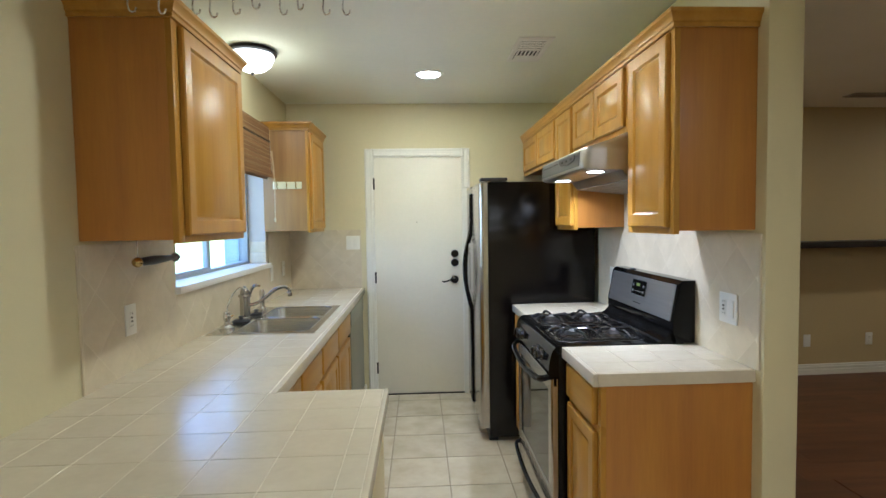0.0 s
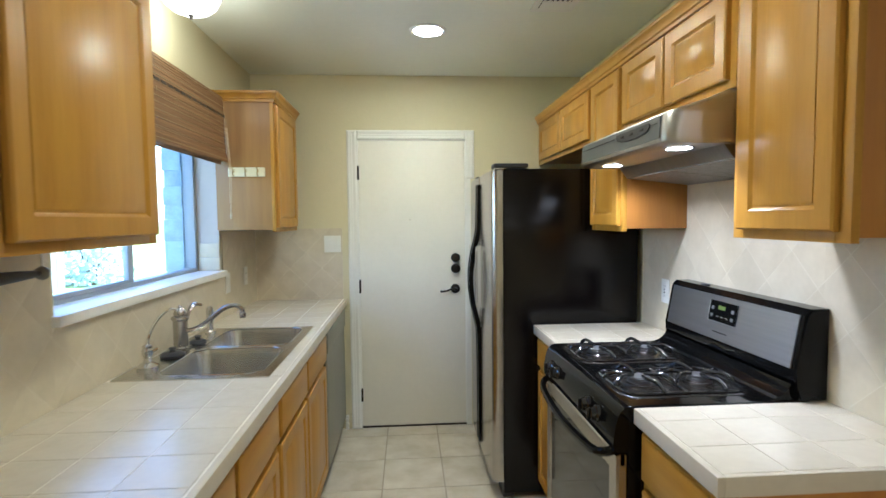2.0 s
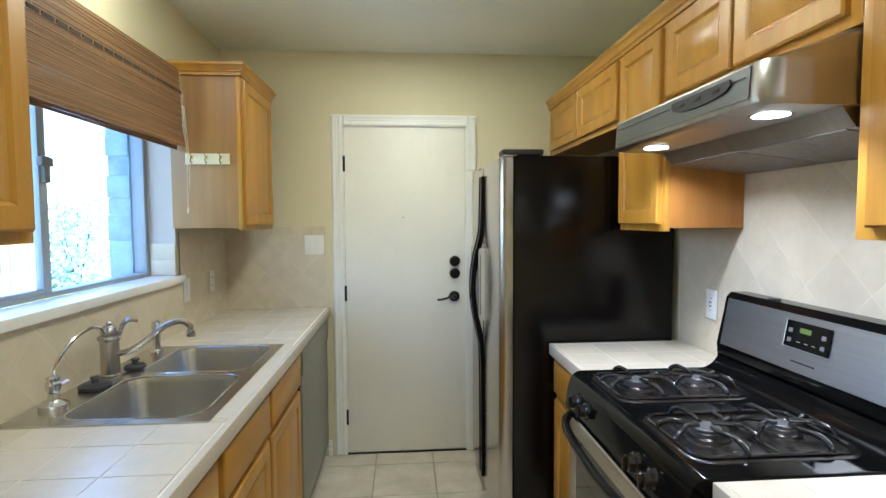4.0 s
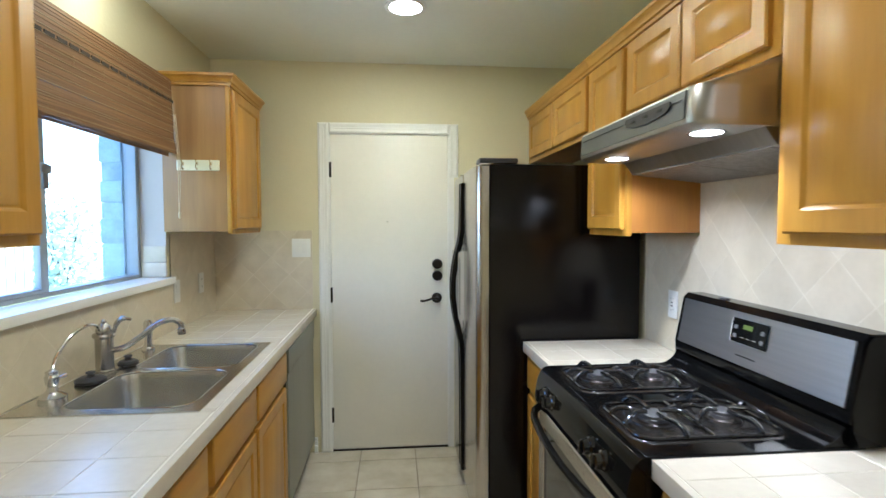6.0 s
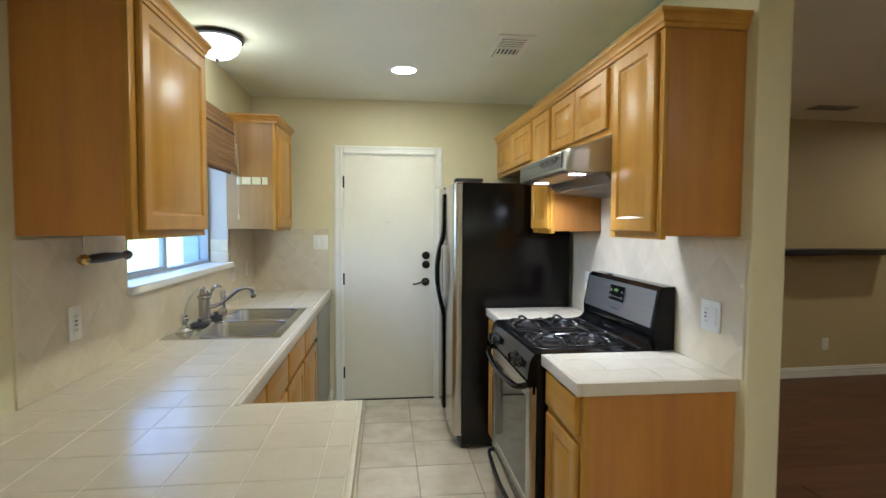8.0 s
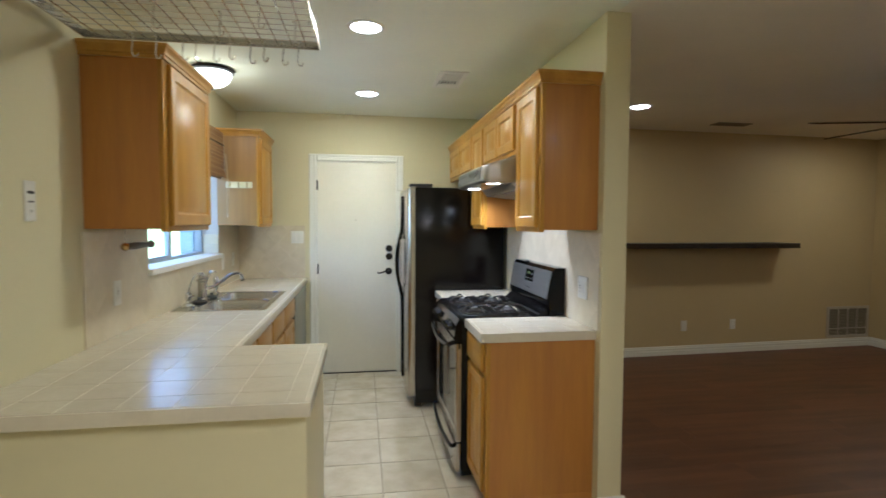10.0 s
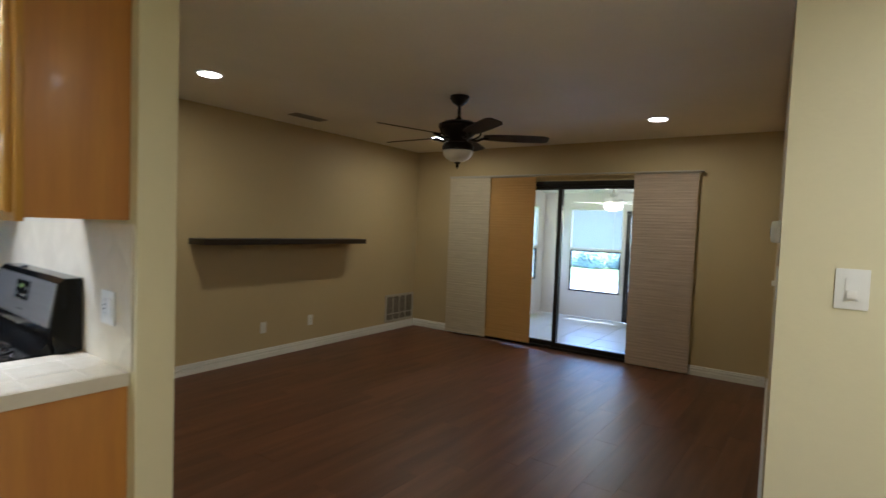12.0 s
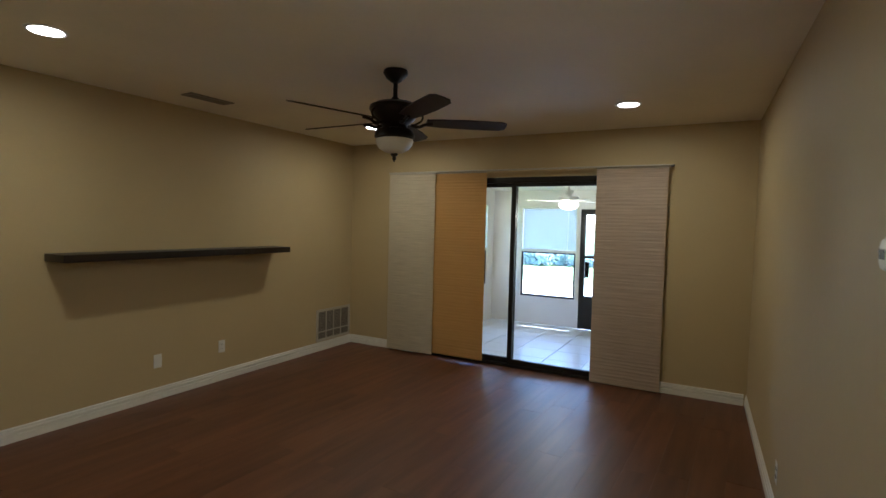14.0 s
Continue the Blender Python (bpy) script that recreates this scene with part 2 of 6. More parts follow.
def let_through(key, color, share):
    """Woven cloth: part of the light behind it shines through."""
    nt = M[key].node_tree
    N, L = nt.nodes, nt.links
    tl, mix = N.new("ShaderNodeBsdfTranslucent"), N.new("ShaderNodeMixShader")
    tl.inputs["Color"].default_value = (*color, 1)
    mix.inputs[0].default_value = share
    L.new(N["Principled BSDF"].outputs[0], mix.inputs[1]), L.new(tl.outputs[0], mix.inputs[2])
    L.new(mix.outputs[0], N["Material Output"].inputs["Surface"])


let_through("panel_w", (0.55, 0.47, 0.36), 0.25)
let_through("panel_c", (0.60, 0.54, 0.40), 0.25)
let_through("panel_y", (0.68, 0.43, 0.15), 0.28)

# ---- mesh helpers ----


def box(bm, a, b, bev=0.0, seg=2):
    t = bmesh.new()
    bmesh.ops.create_cube(t, size=1.0)
    size = [max(abs(q - p), 1e-4) for p, q in zip(a, b)]
    mid = [(p + q) / 2 for p, q in zip(a, b)]
    for v in t.verts:
        v.co = Vector([m + c * s for m, c, s in zip(mid, v.co, size)])
    if bev:
        bmesh.ops.bevel(t, geom=list(t.edges), offset=min(bev, min(size) * 0.45), segments=seg, profile=0.6, affect="EDGES")
    join(bm, t)
    return bm


def join(bm, t):
    me = bpy.data.meshes.new("t")
    t.to_mesh(me)
    t.free()
    bm.from_mesh(me)
    bpy.data.meshes.remove(me)


def lathe(bm, c, prof, seg=24, axis="z"):
    """Turns (radius, height) pairs round an axis through c."""
    cx, cy, cz = c
    rings = []
    for r, h in prof:
        ring = []
        for i in range(seg):
            a = 2 * math.pi * i / seg
            u, v = max(r, 1e-4) * math.cos(a), max(r, 1e-4) * math.sin(a)
            p = {"z": (cx + u, cy + v, cz + h), "x": (cx + h, cy + u, cz + v), "y": (cx + u, cy + h, cz + v)}[axis]
            ring.append(bm.verts.new(p))
        rings.append(ring)
    for p, q in zip(rings, rings[1:]):
        for i in range(seg):
            j = (i + 1) % seg
            bm.faces.new((p[i], p[j], q[j], q[i]))
    bm.faces.new(rings[0])
    bm.faces.new(rings[-1])
    return bm


def tube(bm, pts, r, seg=8, closed=False):
    """A round bar along points; r is one radius or one for each point."""
    pts = [Vector(p) for p in pts]
    n = len(pts)
    rs = r if isinstance(r, (list, tuple)) else [r] * n
    rings, up = [], None
    for i, p in enumerate(pts):
        if closed:
            d = pts[(i + 1) % n] - pts[i - 1]
        else:
            d = pts[min(i + 1, n - 1)] - pts[max(i - 1, 0)]
        d.normalize()
        if up is None:
            up = Vector((0, 0, 1)) if abs(d.z) < 0.9 else Vector((1, 0, 0))
        u = d.cross(up)
        if u.length < 1e-4:
            u = d.orthogonal()
        u.normalize()
        w = u.cross(d).normalized()
        up = w
        rings.append([bm.verts.new(p + rs[i] * (u * math.cos(2 * math.pi * k / seg) + w * math.sin(2 * math.pi * k / seg))) for k in range(seg)])
    pairs = list(zip(rings, rings[1:])) + ([(rings[-1], rings[0])] if closed else [])
    for a, b in pairs:
        for k in range(seg):
            j = (k + 1) % seg
            bm.faces.new((a[k], a[j], b[j], b[k]))
    if not closed:
        bm.faces.new(rings[0])
        bm.faces.new(rings[-1])
    return bm


def arc(pts, n=8):
    """A smooth curve through points (Catmull-Rom)."""
    p = [Vector(q) for q in pts]
    p = [p[0] * 2 - p[1]] + p + [p[-1] * 2 - p[-2]]
    out = []
    for i in range(1, len(p) - 2):
        for k in range(n):
            t = k / n
            a, b, c, d = p[i - 1:i + 3]
            out.append(0.5 * (2 * b + (c - a) * t + (2 * a - 5 * b + 4 * c - d) * t * t + (3 * b - a - 3 * c + d) * t ** 3))
    out.append(p[-2])
    return out


def prism(bm, poly, z0, z1, plane="z"):
    """A plate from a 2D outline; plane names the axis of its thickness."""
    def P(u, v, w):
        return {"z": (u, v, w), "x": (w, u, v), "y": (u, w, v)}[plane]
    a = [bm.verts.new(P(u, v, z0)) for u, v in poly]
    b = [bm.verts.new(P(u, v, z1)) for u, v in poly]
    bm.faces.new(a)
    bm.faces.new(b)
    n = len(poly)
    for i in range(n):
        j = (i + 1) % n
        bm.faces.new((a[i], a[j], b[j], b[i]))
    return bm


def rings(bm, plane, pos, side, u0, u1, v0, v1, prof, back=True):
    """A panelled front: rectangles inset step by step, each at its own depth."""
    loops = []
    for inset, d in prof:
        w = pos + side * d
        cs = [(u0 + inset, v0 + inset), (u1 - inset, v0 + inset), (u1 - inset, v1 - inset), (u0 + inset, v1 - inset)]
        loops.append([bm.verts.new((w, u, v) if plane == "x" else (u, w, v) if plane == "y" else (u, v, w)) for u, v in cs])
    for a, b in zip(loops, loops[1:]):
        for i in range(4):
            j = (i + 1) % 4
            bm.faces.new((a[i], a[j], b[j], b[i]))
    if back:
        bm.faces.new(loops[0])
    bm.faces.new(loops[-1])
    return bm


def origin(ob):
    p = Vector((0, 0, 0))
    while ob:
        p += ob.location
        ob = ob.parent
    return p


def part(name, bm, material, parent=None, label="", smooth=True):
    """One mesh under a thing, from world coordinates."""
    bmesh.ops.recalc_face_normals(bm, faces=bm.faces)
    if parent is not None:
        bmesh.ops.translate(bm, verts=bm.verts, vec=-origin(parent))
    me = bpy.data.meshes.new(name)
    bm.to_mesh(me)
    bm.free()
    me.materials.append(M[material] if isinstance(material, str) else material)
    if smooth:
        me.shade_smooth()
        me.set_sharp_from_angle(angle=radians(32))
    ob = new(name, me)
    if parent is not None:
        ob.parent = parent
    return tagged(ob, label)


def thing(name, label, category, x, y, z, group="", kind=""):
    ob = new(name)
    ob.empty_display_size = 0.1
    ob.location = (x, y, z)
    return tagged(ob, label, category, group, kind)


def boxes(name, material, parent, items, bev=0.0, label=""):
    bm = bmesh.new()
    for a, b in items:
        box(bm, a, b, bev)
    return part(name, bm, material, parent, label)


def pane(parent, plane, pos, u0, u1, v0, v1):
    bm = bmesh.new()
    q = [(u0, v0), (u1, v0), (u1, v1), (u0, v1)]
    bm.faces.new([bm.verts.new((pos, u, v) if plane == "x" else (u, pos, v)) for u, v in q])
    p = part("pane", bm, "glass", parent, "clear glass pane", smooth=False)
    p.visible_shadow = False
    return p


def structure(name, material, items, label, category, bev=0.0):
    return tagged(boxes(name, material, None, items, bev), label, category, "", "structure")


# ---- shell ----
XL, XR, XR2, YB = -0.945, 1.35, 1.48, 4.37
XE, YN = 6.316, 4.694
WY0, WY1, WZ0, WZ1 = 2.33, 3.70, 1.20, 2.17

wall_west = structure("wall_west", "wall", [
    ((XL - 0.175, -3, 0), (XL, WY0, CEIL)), ((XL - 0.175, WY1, 0), (XL, YB + 0.12, CEIL)),
    ((XL - 0.175, WY0, 0), (XL, WY1, WZ0)), ((XL - 0.175, WY0, WZ1), (XL, WY1, CEIL))],
    "cream textured painted kitchen wall with a window opening", "wall")
DX0, DX1, DZ = -0.238, 0.53, 2.046
wall_north = structure("wall_north", "wall", [
    ((XL, YB, 0), (DX0, YB + 0.12, CEIL)), ((DX1, YB, 0), (XR, YB + 0.12, CEIL)), ((DX0, YB, DZ), (DX1, YB + 0.12, CEIL))],
    "cream painted kitchen wall with a door opening", "wall")
wall_partition = structure("wall_partition", "wall", [((XR, 1.71, 0), (XR2, YN, CEIL))], "cream painted partition wall between kitchen and living room", "wall", 0.012)
wall_living_north = structure("wall_living_north", "wall_l", [((XR - 0.3, YN, 0), (XE + 0.14, YN + 0.12, CEIL))], "tan painted living room wall", "wall")
SY0, SY1 = 1.38, 3.70
wall_east = structure("wall_east", "wall_l", [
    ((XE, 0.0, 0), (XE + 0.14, SY0, CEIL)), ((XE, SY1, 0), (XE + 0.14, YN, CEIL)), ((XE, SY0, 2.045), (XE + 0.14, SY1, CEIL))],
    "tan painted living room wall with a sliding door opening", "wall")
bm = bmesh.new()
prism(bm, [(2.70, 0.054), (6.62, 0.331), (6.62, 0.15), (2.70, -0.10)], 0, CEIL)
tagged(part("wall_south_living", bm, "wall_l"), "tan painted living room wall with a thermostat", "wall", "", "structure")
structure("wall_return", "wall", [((2.64, -3, 0), (2.70, 0.05, CEIL))], "cream painted wall end with a light switch", "wall")
structure("wall_south", "wall", [((XL, -3.12, 0), (2.7, -3, CEIL))], "cream painted dining wall", "wall")
ceiling = structure("ceiling", "ceiling", [((XL - 0.1, -3.1, CEIL), (XR + 0.06, YB + 0.1, CEIL + 0.1))], "white textured kitchen ceiling", "ceiling")
structure("ceiling_living", "ceiling_l", [((XR + 0.06, -3.1, CEIL), (XE + 0.5, YN + 0.12, CEIL + 0.1))], "dim white textured living room ceiling", "ceiling")


def baseboard(name, path, inward, label="white moulded baseboard"):
    """A stepped skirting along a straight line; inward is the side of the room."""
    (x0, y0), (x1, y1) = path
    n = Vector((inward[0], inward[1], 0)).normalized()
    bm = bmesh.new()
    prof = [(0, 0), (0.020, 0), (0.020, 0.046), (0.008, 0.049), (0.007, 0.055), (0.017, 0.059), (0.017, 0.074), (0.006, 0.078), (0.005, 0.083), (0.012, 0.086), (0.010, 0.094), (0, 0.099)]
    A = [bm.verts.new(Vector((x0, y0, h)) + n * d) for d, h in prof]
    B = [bm.verts.new(Vector((x1, y1, h)) + n * d) for d, h in prof]
    bm.faces.new(A), bm.faces.new(B)
    for i in range(len(prof)):
        j = (i + 1) % len(prof)
        bm.faces.new((A[i], A[j], B[j], B[i]))
    return tagged(part(name, bm, "trim"), label, "baseboard", "", "structure")


baseboard("baseboard", ((XR2 - 0.1, YN), (XE, YN)), (0, -1))["askew"] = 1
baseboard("baseboard", ((XE, 0.34), (XE, SY0 - 0.05)), (-1, 0))["askew"] = 1
baseboard("baseboard", ((XE, SY1 + 0.05), (XE, YN - 0.017)), (-1, 0))["askew"] = 1
baseboard("baseboard", ((2.64, 0.05), (6.50, 0.317)), (-0.069, 1))
baseboard("baseboard", ((2.64, -3), (2.64, 0.05)), (-1, 0))
baseboard("baseboard", ((XR - 0.0, 1.71), (XR2 + 0.017, 1.71)), (0, -1))
baseboard("baseboard", ((XR2, 1.71), (XR2, YN)), (1, 0))
baseboard("baseboard", ((-0.345, YB), (-0.325, YB)), (0, -1))
baseboard("baseboard", ((XL, -3), (XL, 0.9)), (1, 0))

floor = structure("floor", "grout", [((XL - 0.1, -3.1, -0.06), (1.42, YB + 0.1, -0.004))], "kitchen floor of beige ceramic tiles in grey-brown grout", "floor")
floor_living = structure("floor_living", "slot", [((1.42, -3.1, -0.06), (XE + 0.26, YN + 0.1, -0.006))], "dark red-brown wood plank floor", "floor")

# ---- back door ----
door_1 = thing("door_1", "white painted flush entry door, closed, with dark hardware", "door", 0.137, YB - 0.01, 0, kind="structure")
boxes("door_slab", "door", door_1, [((DX0 + 0.012, YB + 0.0, 0.012), (DX1 - 0.012, YB + 0.044, 2.038))], 0.003)
boxes("jamb", "trim", door_1, [((DX0 - 0.0, YB - 0.001, 0), (DX0 + 0.010, YB + 0.12, DZ)), ((DX1 - 0.010, YB - 0.001, 0), (DX1, YB + 0.12, DZ)), ((DX0, YB - 0.001, DZ - 0.010), (DX1, YB + 0.12, DZ))])
bm = bmesh.new()
for a, b in (((DX0 - 0.064, 0), (DX0 + 0.004, DZ + 0.064)),):
    rings(bm, "y", YB, -1, a[0], b[0], a[1], b[1], [(0, 0), (0, 0.012), (0.012, 0.018), (0.03, 0.013), (0.034, 0.016)])
rings(bm, "y", YB - 0.0005, -1, DX0 + 0.004, DX1 - 0.004, DZ - 0.004, DZ + 0.064, [(0, 0), (0, 0.012), (0.012, 0.018), (0.03, 0.013), (0.034, 0.016)])
rings(bm, "y", YB, -1, DX1 - 0.004, DX1 + 0.056, 1.77, DZ + 0.064, [(0, 0), (0, 0.012), (0.012, 0.018), (0.03, 0.013), (0.034, 0.016)])
rings(bm, "y", YB, -1, DX1 - 0.004, DX1 + 0.03, 0, 1.77, [(0, 0), (0, 0.012), (0.006, 0.013)])
part("casing", bm, "trim", door_1, "moulded white casing, cut short above the refrigerator")
for z in (1.816, 1.02, 0.24):
    boxes("hinge", "bronze", door_1, [((DX0 + 0.004, YB - 0.008, z - 0.048), (DX0 + 0.018, YB + 0.004, z + 0.048))], 0.002)
for z in (1.214, 1.137):
    bm = bmesh.new()
    lathe(bm, (0.450, YB, z), [(0.001, -0.030), (0.022, -0.030), (0.031, -0.022), (0.034, -0.004), (0.034, 0.0)], 24, "y")
    part("deadbolt", bm, "bronze", door_1, "round dark bronze deadbolt")
bm = bmesh.new()
lathe(bm, (0.446, YB, 0.993), [(0.010, -0.05), (0.012, -0.03), (0.020, -0.018), (0.033, -0.010), (0.034, 0.0)], 24, "y")
tube(bm, arc([(0.446, YB - 0.05, 0.993), (0.42, YB - 0.055, 0.997), (0.385, YB - 0.052, 0.985), (0.35, YB - 0.05, 0.978), (0.338, YB - 0.05, 0.984)]), 0.007, 8)
part("door_handle", bm, "bronze", door_1, "dark bronze lever handle")
bm = bmesh.new()
lathe(bm, (0.13, YB, 1.487), [(0.003, -0.003), (0.005, -0.003), (0.005, 0)], 12, "y")
part("peephole", bm, "grille_grey", door_1)
boxes("threshold", "bronze_frame", door_1, [((DX0 + 0.01, YB - 0.004, 0.001), (DX1 - 0.01, YB + 0.1, 0.011))])

# ---- kitchen window ----
window_1 = thing("window_1", "sliding aluminium kitchen window above the sink", "window", -1.0, 3.0, WZ0, kind="structure")
gx = XL - 0.150
boxes("window_frame", "alu", window_1, [
    ((gx - 0.03, WY0, WZ0 + 0.012), (gx + 0.03, WY0 + 0.03, WZ1)), ((gx - 0.03, WY1 - 0.03, WZ0 + 0.012), (gx + 0.03, WY1, WZ1)),
    ((gx - 0.03, WY0 + 0.03, WZ0 + 0.012), (gx + 0.03, WY1 - 0.03, WZ0 + 0.030)), ((gx - 0.03, WY0 + 0.03, WZ1 - 0.03), (gx + 0.03, WY1 - 0.03, WZ1)),
    ((gx - 0.02, 3.03, WZ0 + 0.030), (gx + 0.0, 3.065, WZ1 - 0.03)), ((gx + 0.003, 2.985, WZ0 + 0.030), (gx + 0.028, 3.025, WZ1 - 0.03)),
    ((gx + 0.003, WY0 + 0.03, WZ0 + 0.030), (gx + 0.028, 2.985, WZ0 + 0.045))], 0.003)
boxes("latch", "dim_key", window_1, [((gx + 0.028, 2.993, 1.60), (gx + 0.044, 3.020, 1.69)), ((gx + 0.03, 2.972, 1.655), (gx + 0.050, 3.028, 1.685))], 0.003)
for y0, y1, o in ((WY0 + 0.03, 2.985, 0.015), (3.065, WY1 - 0.03, -0.01)):
    pane(window_1, "x", gx + o, y0, y1, WZ0 + 0.04, WZ1 - 0.03)
boxes("window_sill", "trim", window_1, [((gx + 0.03, WY0 - 0.0, WZ0 - 0.008), (XL + 0.0, WY1 + 0.0, WZ0 + 0.012)), ((XL, WY0 - 0.02, WZ0 - 0.022), (XL + 0.03, WY1 + 0.03, WZ0 + 0.012))], 0.004)


# Thin sheet over the far jamb, coloured darker to shade it.
tagged(boxes("window_reveal", "reveal", None, [((gx + 0.032, WY1 - 0.0015, WZ0 + 0.013), (XL - 0.001, WY1 - 0.0005, WZ1))]), "white window reveal, shade put into its colour", "trim", "", "structure")
for k, (z0, z1) in enumerate(((WZ0 + 0.014, WZ0 + 0.085), (WZ0 + 0.088, WZ0 + 0.165))):
    structure("reveal_tile", "splash", [((gx + 0.036, WY1 - 0.008, z0), (XL - 0.002, WY1 - 0.002, z1))], "beige tile at the foot of the window reveal", "trim", 0.001)


def roman_shade():
    t = thing("roman_shade", "woven bamboo roman shade, half raised, with a hanging cord", "window shade", XL, 3.0, 2.165)
    y0, y1 = 2.305, 3.672
    rnd = random.Random(4)

    def reeds(name, zs, xf, label):
        bm = bmesh.new()
        z = zs[0]
        while z < zs[1]:
            h = rnd.uniform(0.004, 0.009)
            x = xf((z - zs[0]) / (zs[1] - zs[0])) + rnd.uniform(-0.0012, 0.0012)
            box(bm, (x - 0.0015, y0 + rnd.uniform(0, 0.004), z), (x + 0.0015, y1 - rnd.uniform(0, 0.006), min(z + h - 0.0006, zs[1])))
            z += h
        return tagged(part(name, bm, "bamboo", t, label, smooth=False), kind="stuff")
    boxes("headrail", "bamboo", t, [((XL + 0.001, y0, 2.135), (XL + 0.032, y1, 2.165))], 0.003)
    reeds("valance", (2.005, 2.168), lambda f: XL + 0.058 - 0.006 * f, "woven bamboo valance")
    reeds("shade", (1.845, 2.006), lambda f: XL + 0.062 - 0.004 * f, "woven bamboo shade")
    reeds("fold", (1.812, 1.868), lambda f: XL + 0.072 - 0.008 * f, "stacked lower folds of the shade")
    reeds("back_fold", (1.80, 1.86), lambda f: XL + 0.035, "stacked back folds of the shade")
    # Thin pale strips stand in for daylight glowing between the slats.
    bm = bmesh.new()
    for z0, z1, xb, sl in ((2.02, 2.16, XL + 0.0605, -0.04), (1.875, 2.0, XL + 0.0645, -0.025), (1.825, 1.87, XL + 0.074, -0.18)):
        z = z0
        while z < z1:
            box(bm, (xb + sl * (z - z0) - 0.001, y0 + 0.004, z), (xb + sl * (z - z0) + 0.0012, y1 - 0.004, z + 0.0022))
            z += rnd.uniform(0.024, 0.042)
    part("pale_reed", bm, "reed", t, "thin pale strips painting the daylight that glows through the gaps", smooth=False)
    bm = bmesh.new()
    y = y0 + 0.02
    while y < y1 - 0.03:
        box(bm, (XL + 0.054, y, 2.056), (XL + 0.0605, y + 0.050, 2.070))
        y += 0.062
    tagged(part("stitch_row", bm, "trunk", t, "row of dark stitches", smooth=False), kind="stuff")
    for k in range(8):
        y = y0 + 0.06 + (y1 - y0 - 0.12) * k / 7
        for a, b in ((2.008, 2.035), (2.06, 2.085), (2.11, 2.135)):
            bm = bmesh.new()
            tube(bm, [(XL + 0.0622 - 0.012 * (a - 2.005) / 0.163, y, a), (XL + 0.0622 - 0.012 * (b - 2.005) / 0.163, y, b)], 0.0009, 5)
            part("stitch", bm, "cord", t)
    bm = bmesh.new()
    tube(bm, arc([(XL + 0.07, 3.655, 2.0), (XL + 0.085, 3.652, 1.8), (XL + 0.082, 3.655, 1.6), (XL + 0.084, 3.655, 1.53)]), 0.0018, 6)
    tube(bm, arc([(XL + 0.075, 3.660, 2.0), (XL + 0.09, 3.662, 1.75), (XL + 0.084, 3.658, 1.53)]), 0.0018, 6)
    lathe(bm, (XL + 0.084, 3.656, 1.50), [(0.003, 0.035), (0.006, 0.03), (0.007, 0.01), (0.003, 0)], 10)
    part("cord", bm, "cord", t, "pale pull cord with a small tassel")


roman_shade()

# ---- cabinets ----
DOOR = [(0, 0), (0, 0.014), (0.005, 0.019), (0.050, 0.019), (0.054, 0.016), (0.058, 0.011), (0.064, 0.010)]
PANEL = [(0, 0), (0.0, 0.002), (0.022, 0.0085), (0.024, 0.0095)]
DRAWER = [(0, 0), (0, 0.017), (0.003, 0.021), (0.012, 0.024)]


def cab_door(cab, x, side, y0, y1, z0, z1, label="raised-panel oak door"):
    d = part("door", rings(bmesh.new(), "x", x, side, y0, y1, z0, z1, DOOR), "oak", cab, label)
    part("door_panel", rings(bmesh.new(), "x", x + side * 0.010, side, y0 + 0.064, y1 - 0.064, z0 + 0.064, z1 - 0.064, PANEL), "oak", d)


def drawer(cab, x, side, y0, y1, z0, z1):
    part("drawer_front", rings(bmesh.new(), "x", x, side, y0, y1, z0, z1, DRAWER), "oak_h", cab, "plain oak drawer front")


def crown(cab, x0, x1, y0, y1, z, fx0, fx1, fy0, fy1):
    bm = bmesh.new()
    prof = [(0.0, -0.012), (0.010, -0.012), (0.010, 0.002), (0.016, 0.006), (0.016, 0.012), (0.022, 0.026), (0.030, 0.033), (0.030, 0.046), (0.0, 0.046)]
    loops = []
    for o, h in prof:
        loops.append([bm.verts.new(p) for p in ((x0 - o * fx0, y0 - o * fy0, z + h), (x1 + o * fx1, y0 - o * fy0, z + h), (x1 + o * fx1, y1 + o * fy1, z + h), (x0 - o * fx0, y1 + o * fy1, z + h))])
    for a, b in zip(loops, loops[1:]):
        for i in range(4):
            bm.faces.new((a[i], a[(i + 1) % 4], b[(i + 1) % 4], b[i]))
    bm.faces.new(loops[0]), bm.faces.new(loops[-1])
    bmesh.ops.remove_doubles(bm, verts=bm.verts, dist=1e-5)
    part("crown_moulding", bm, "oak_h", cab, "oak crown moulding")


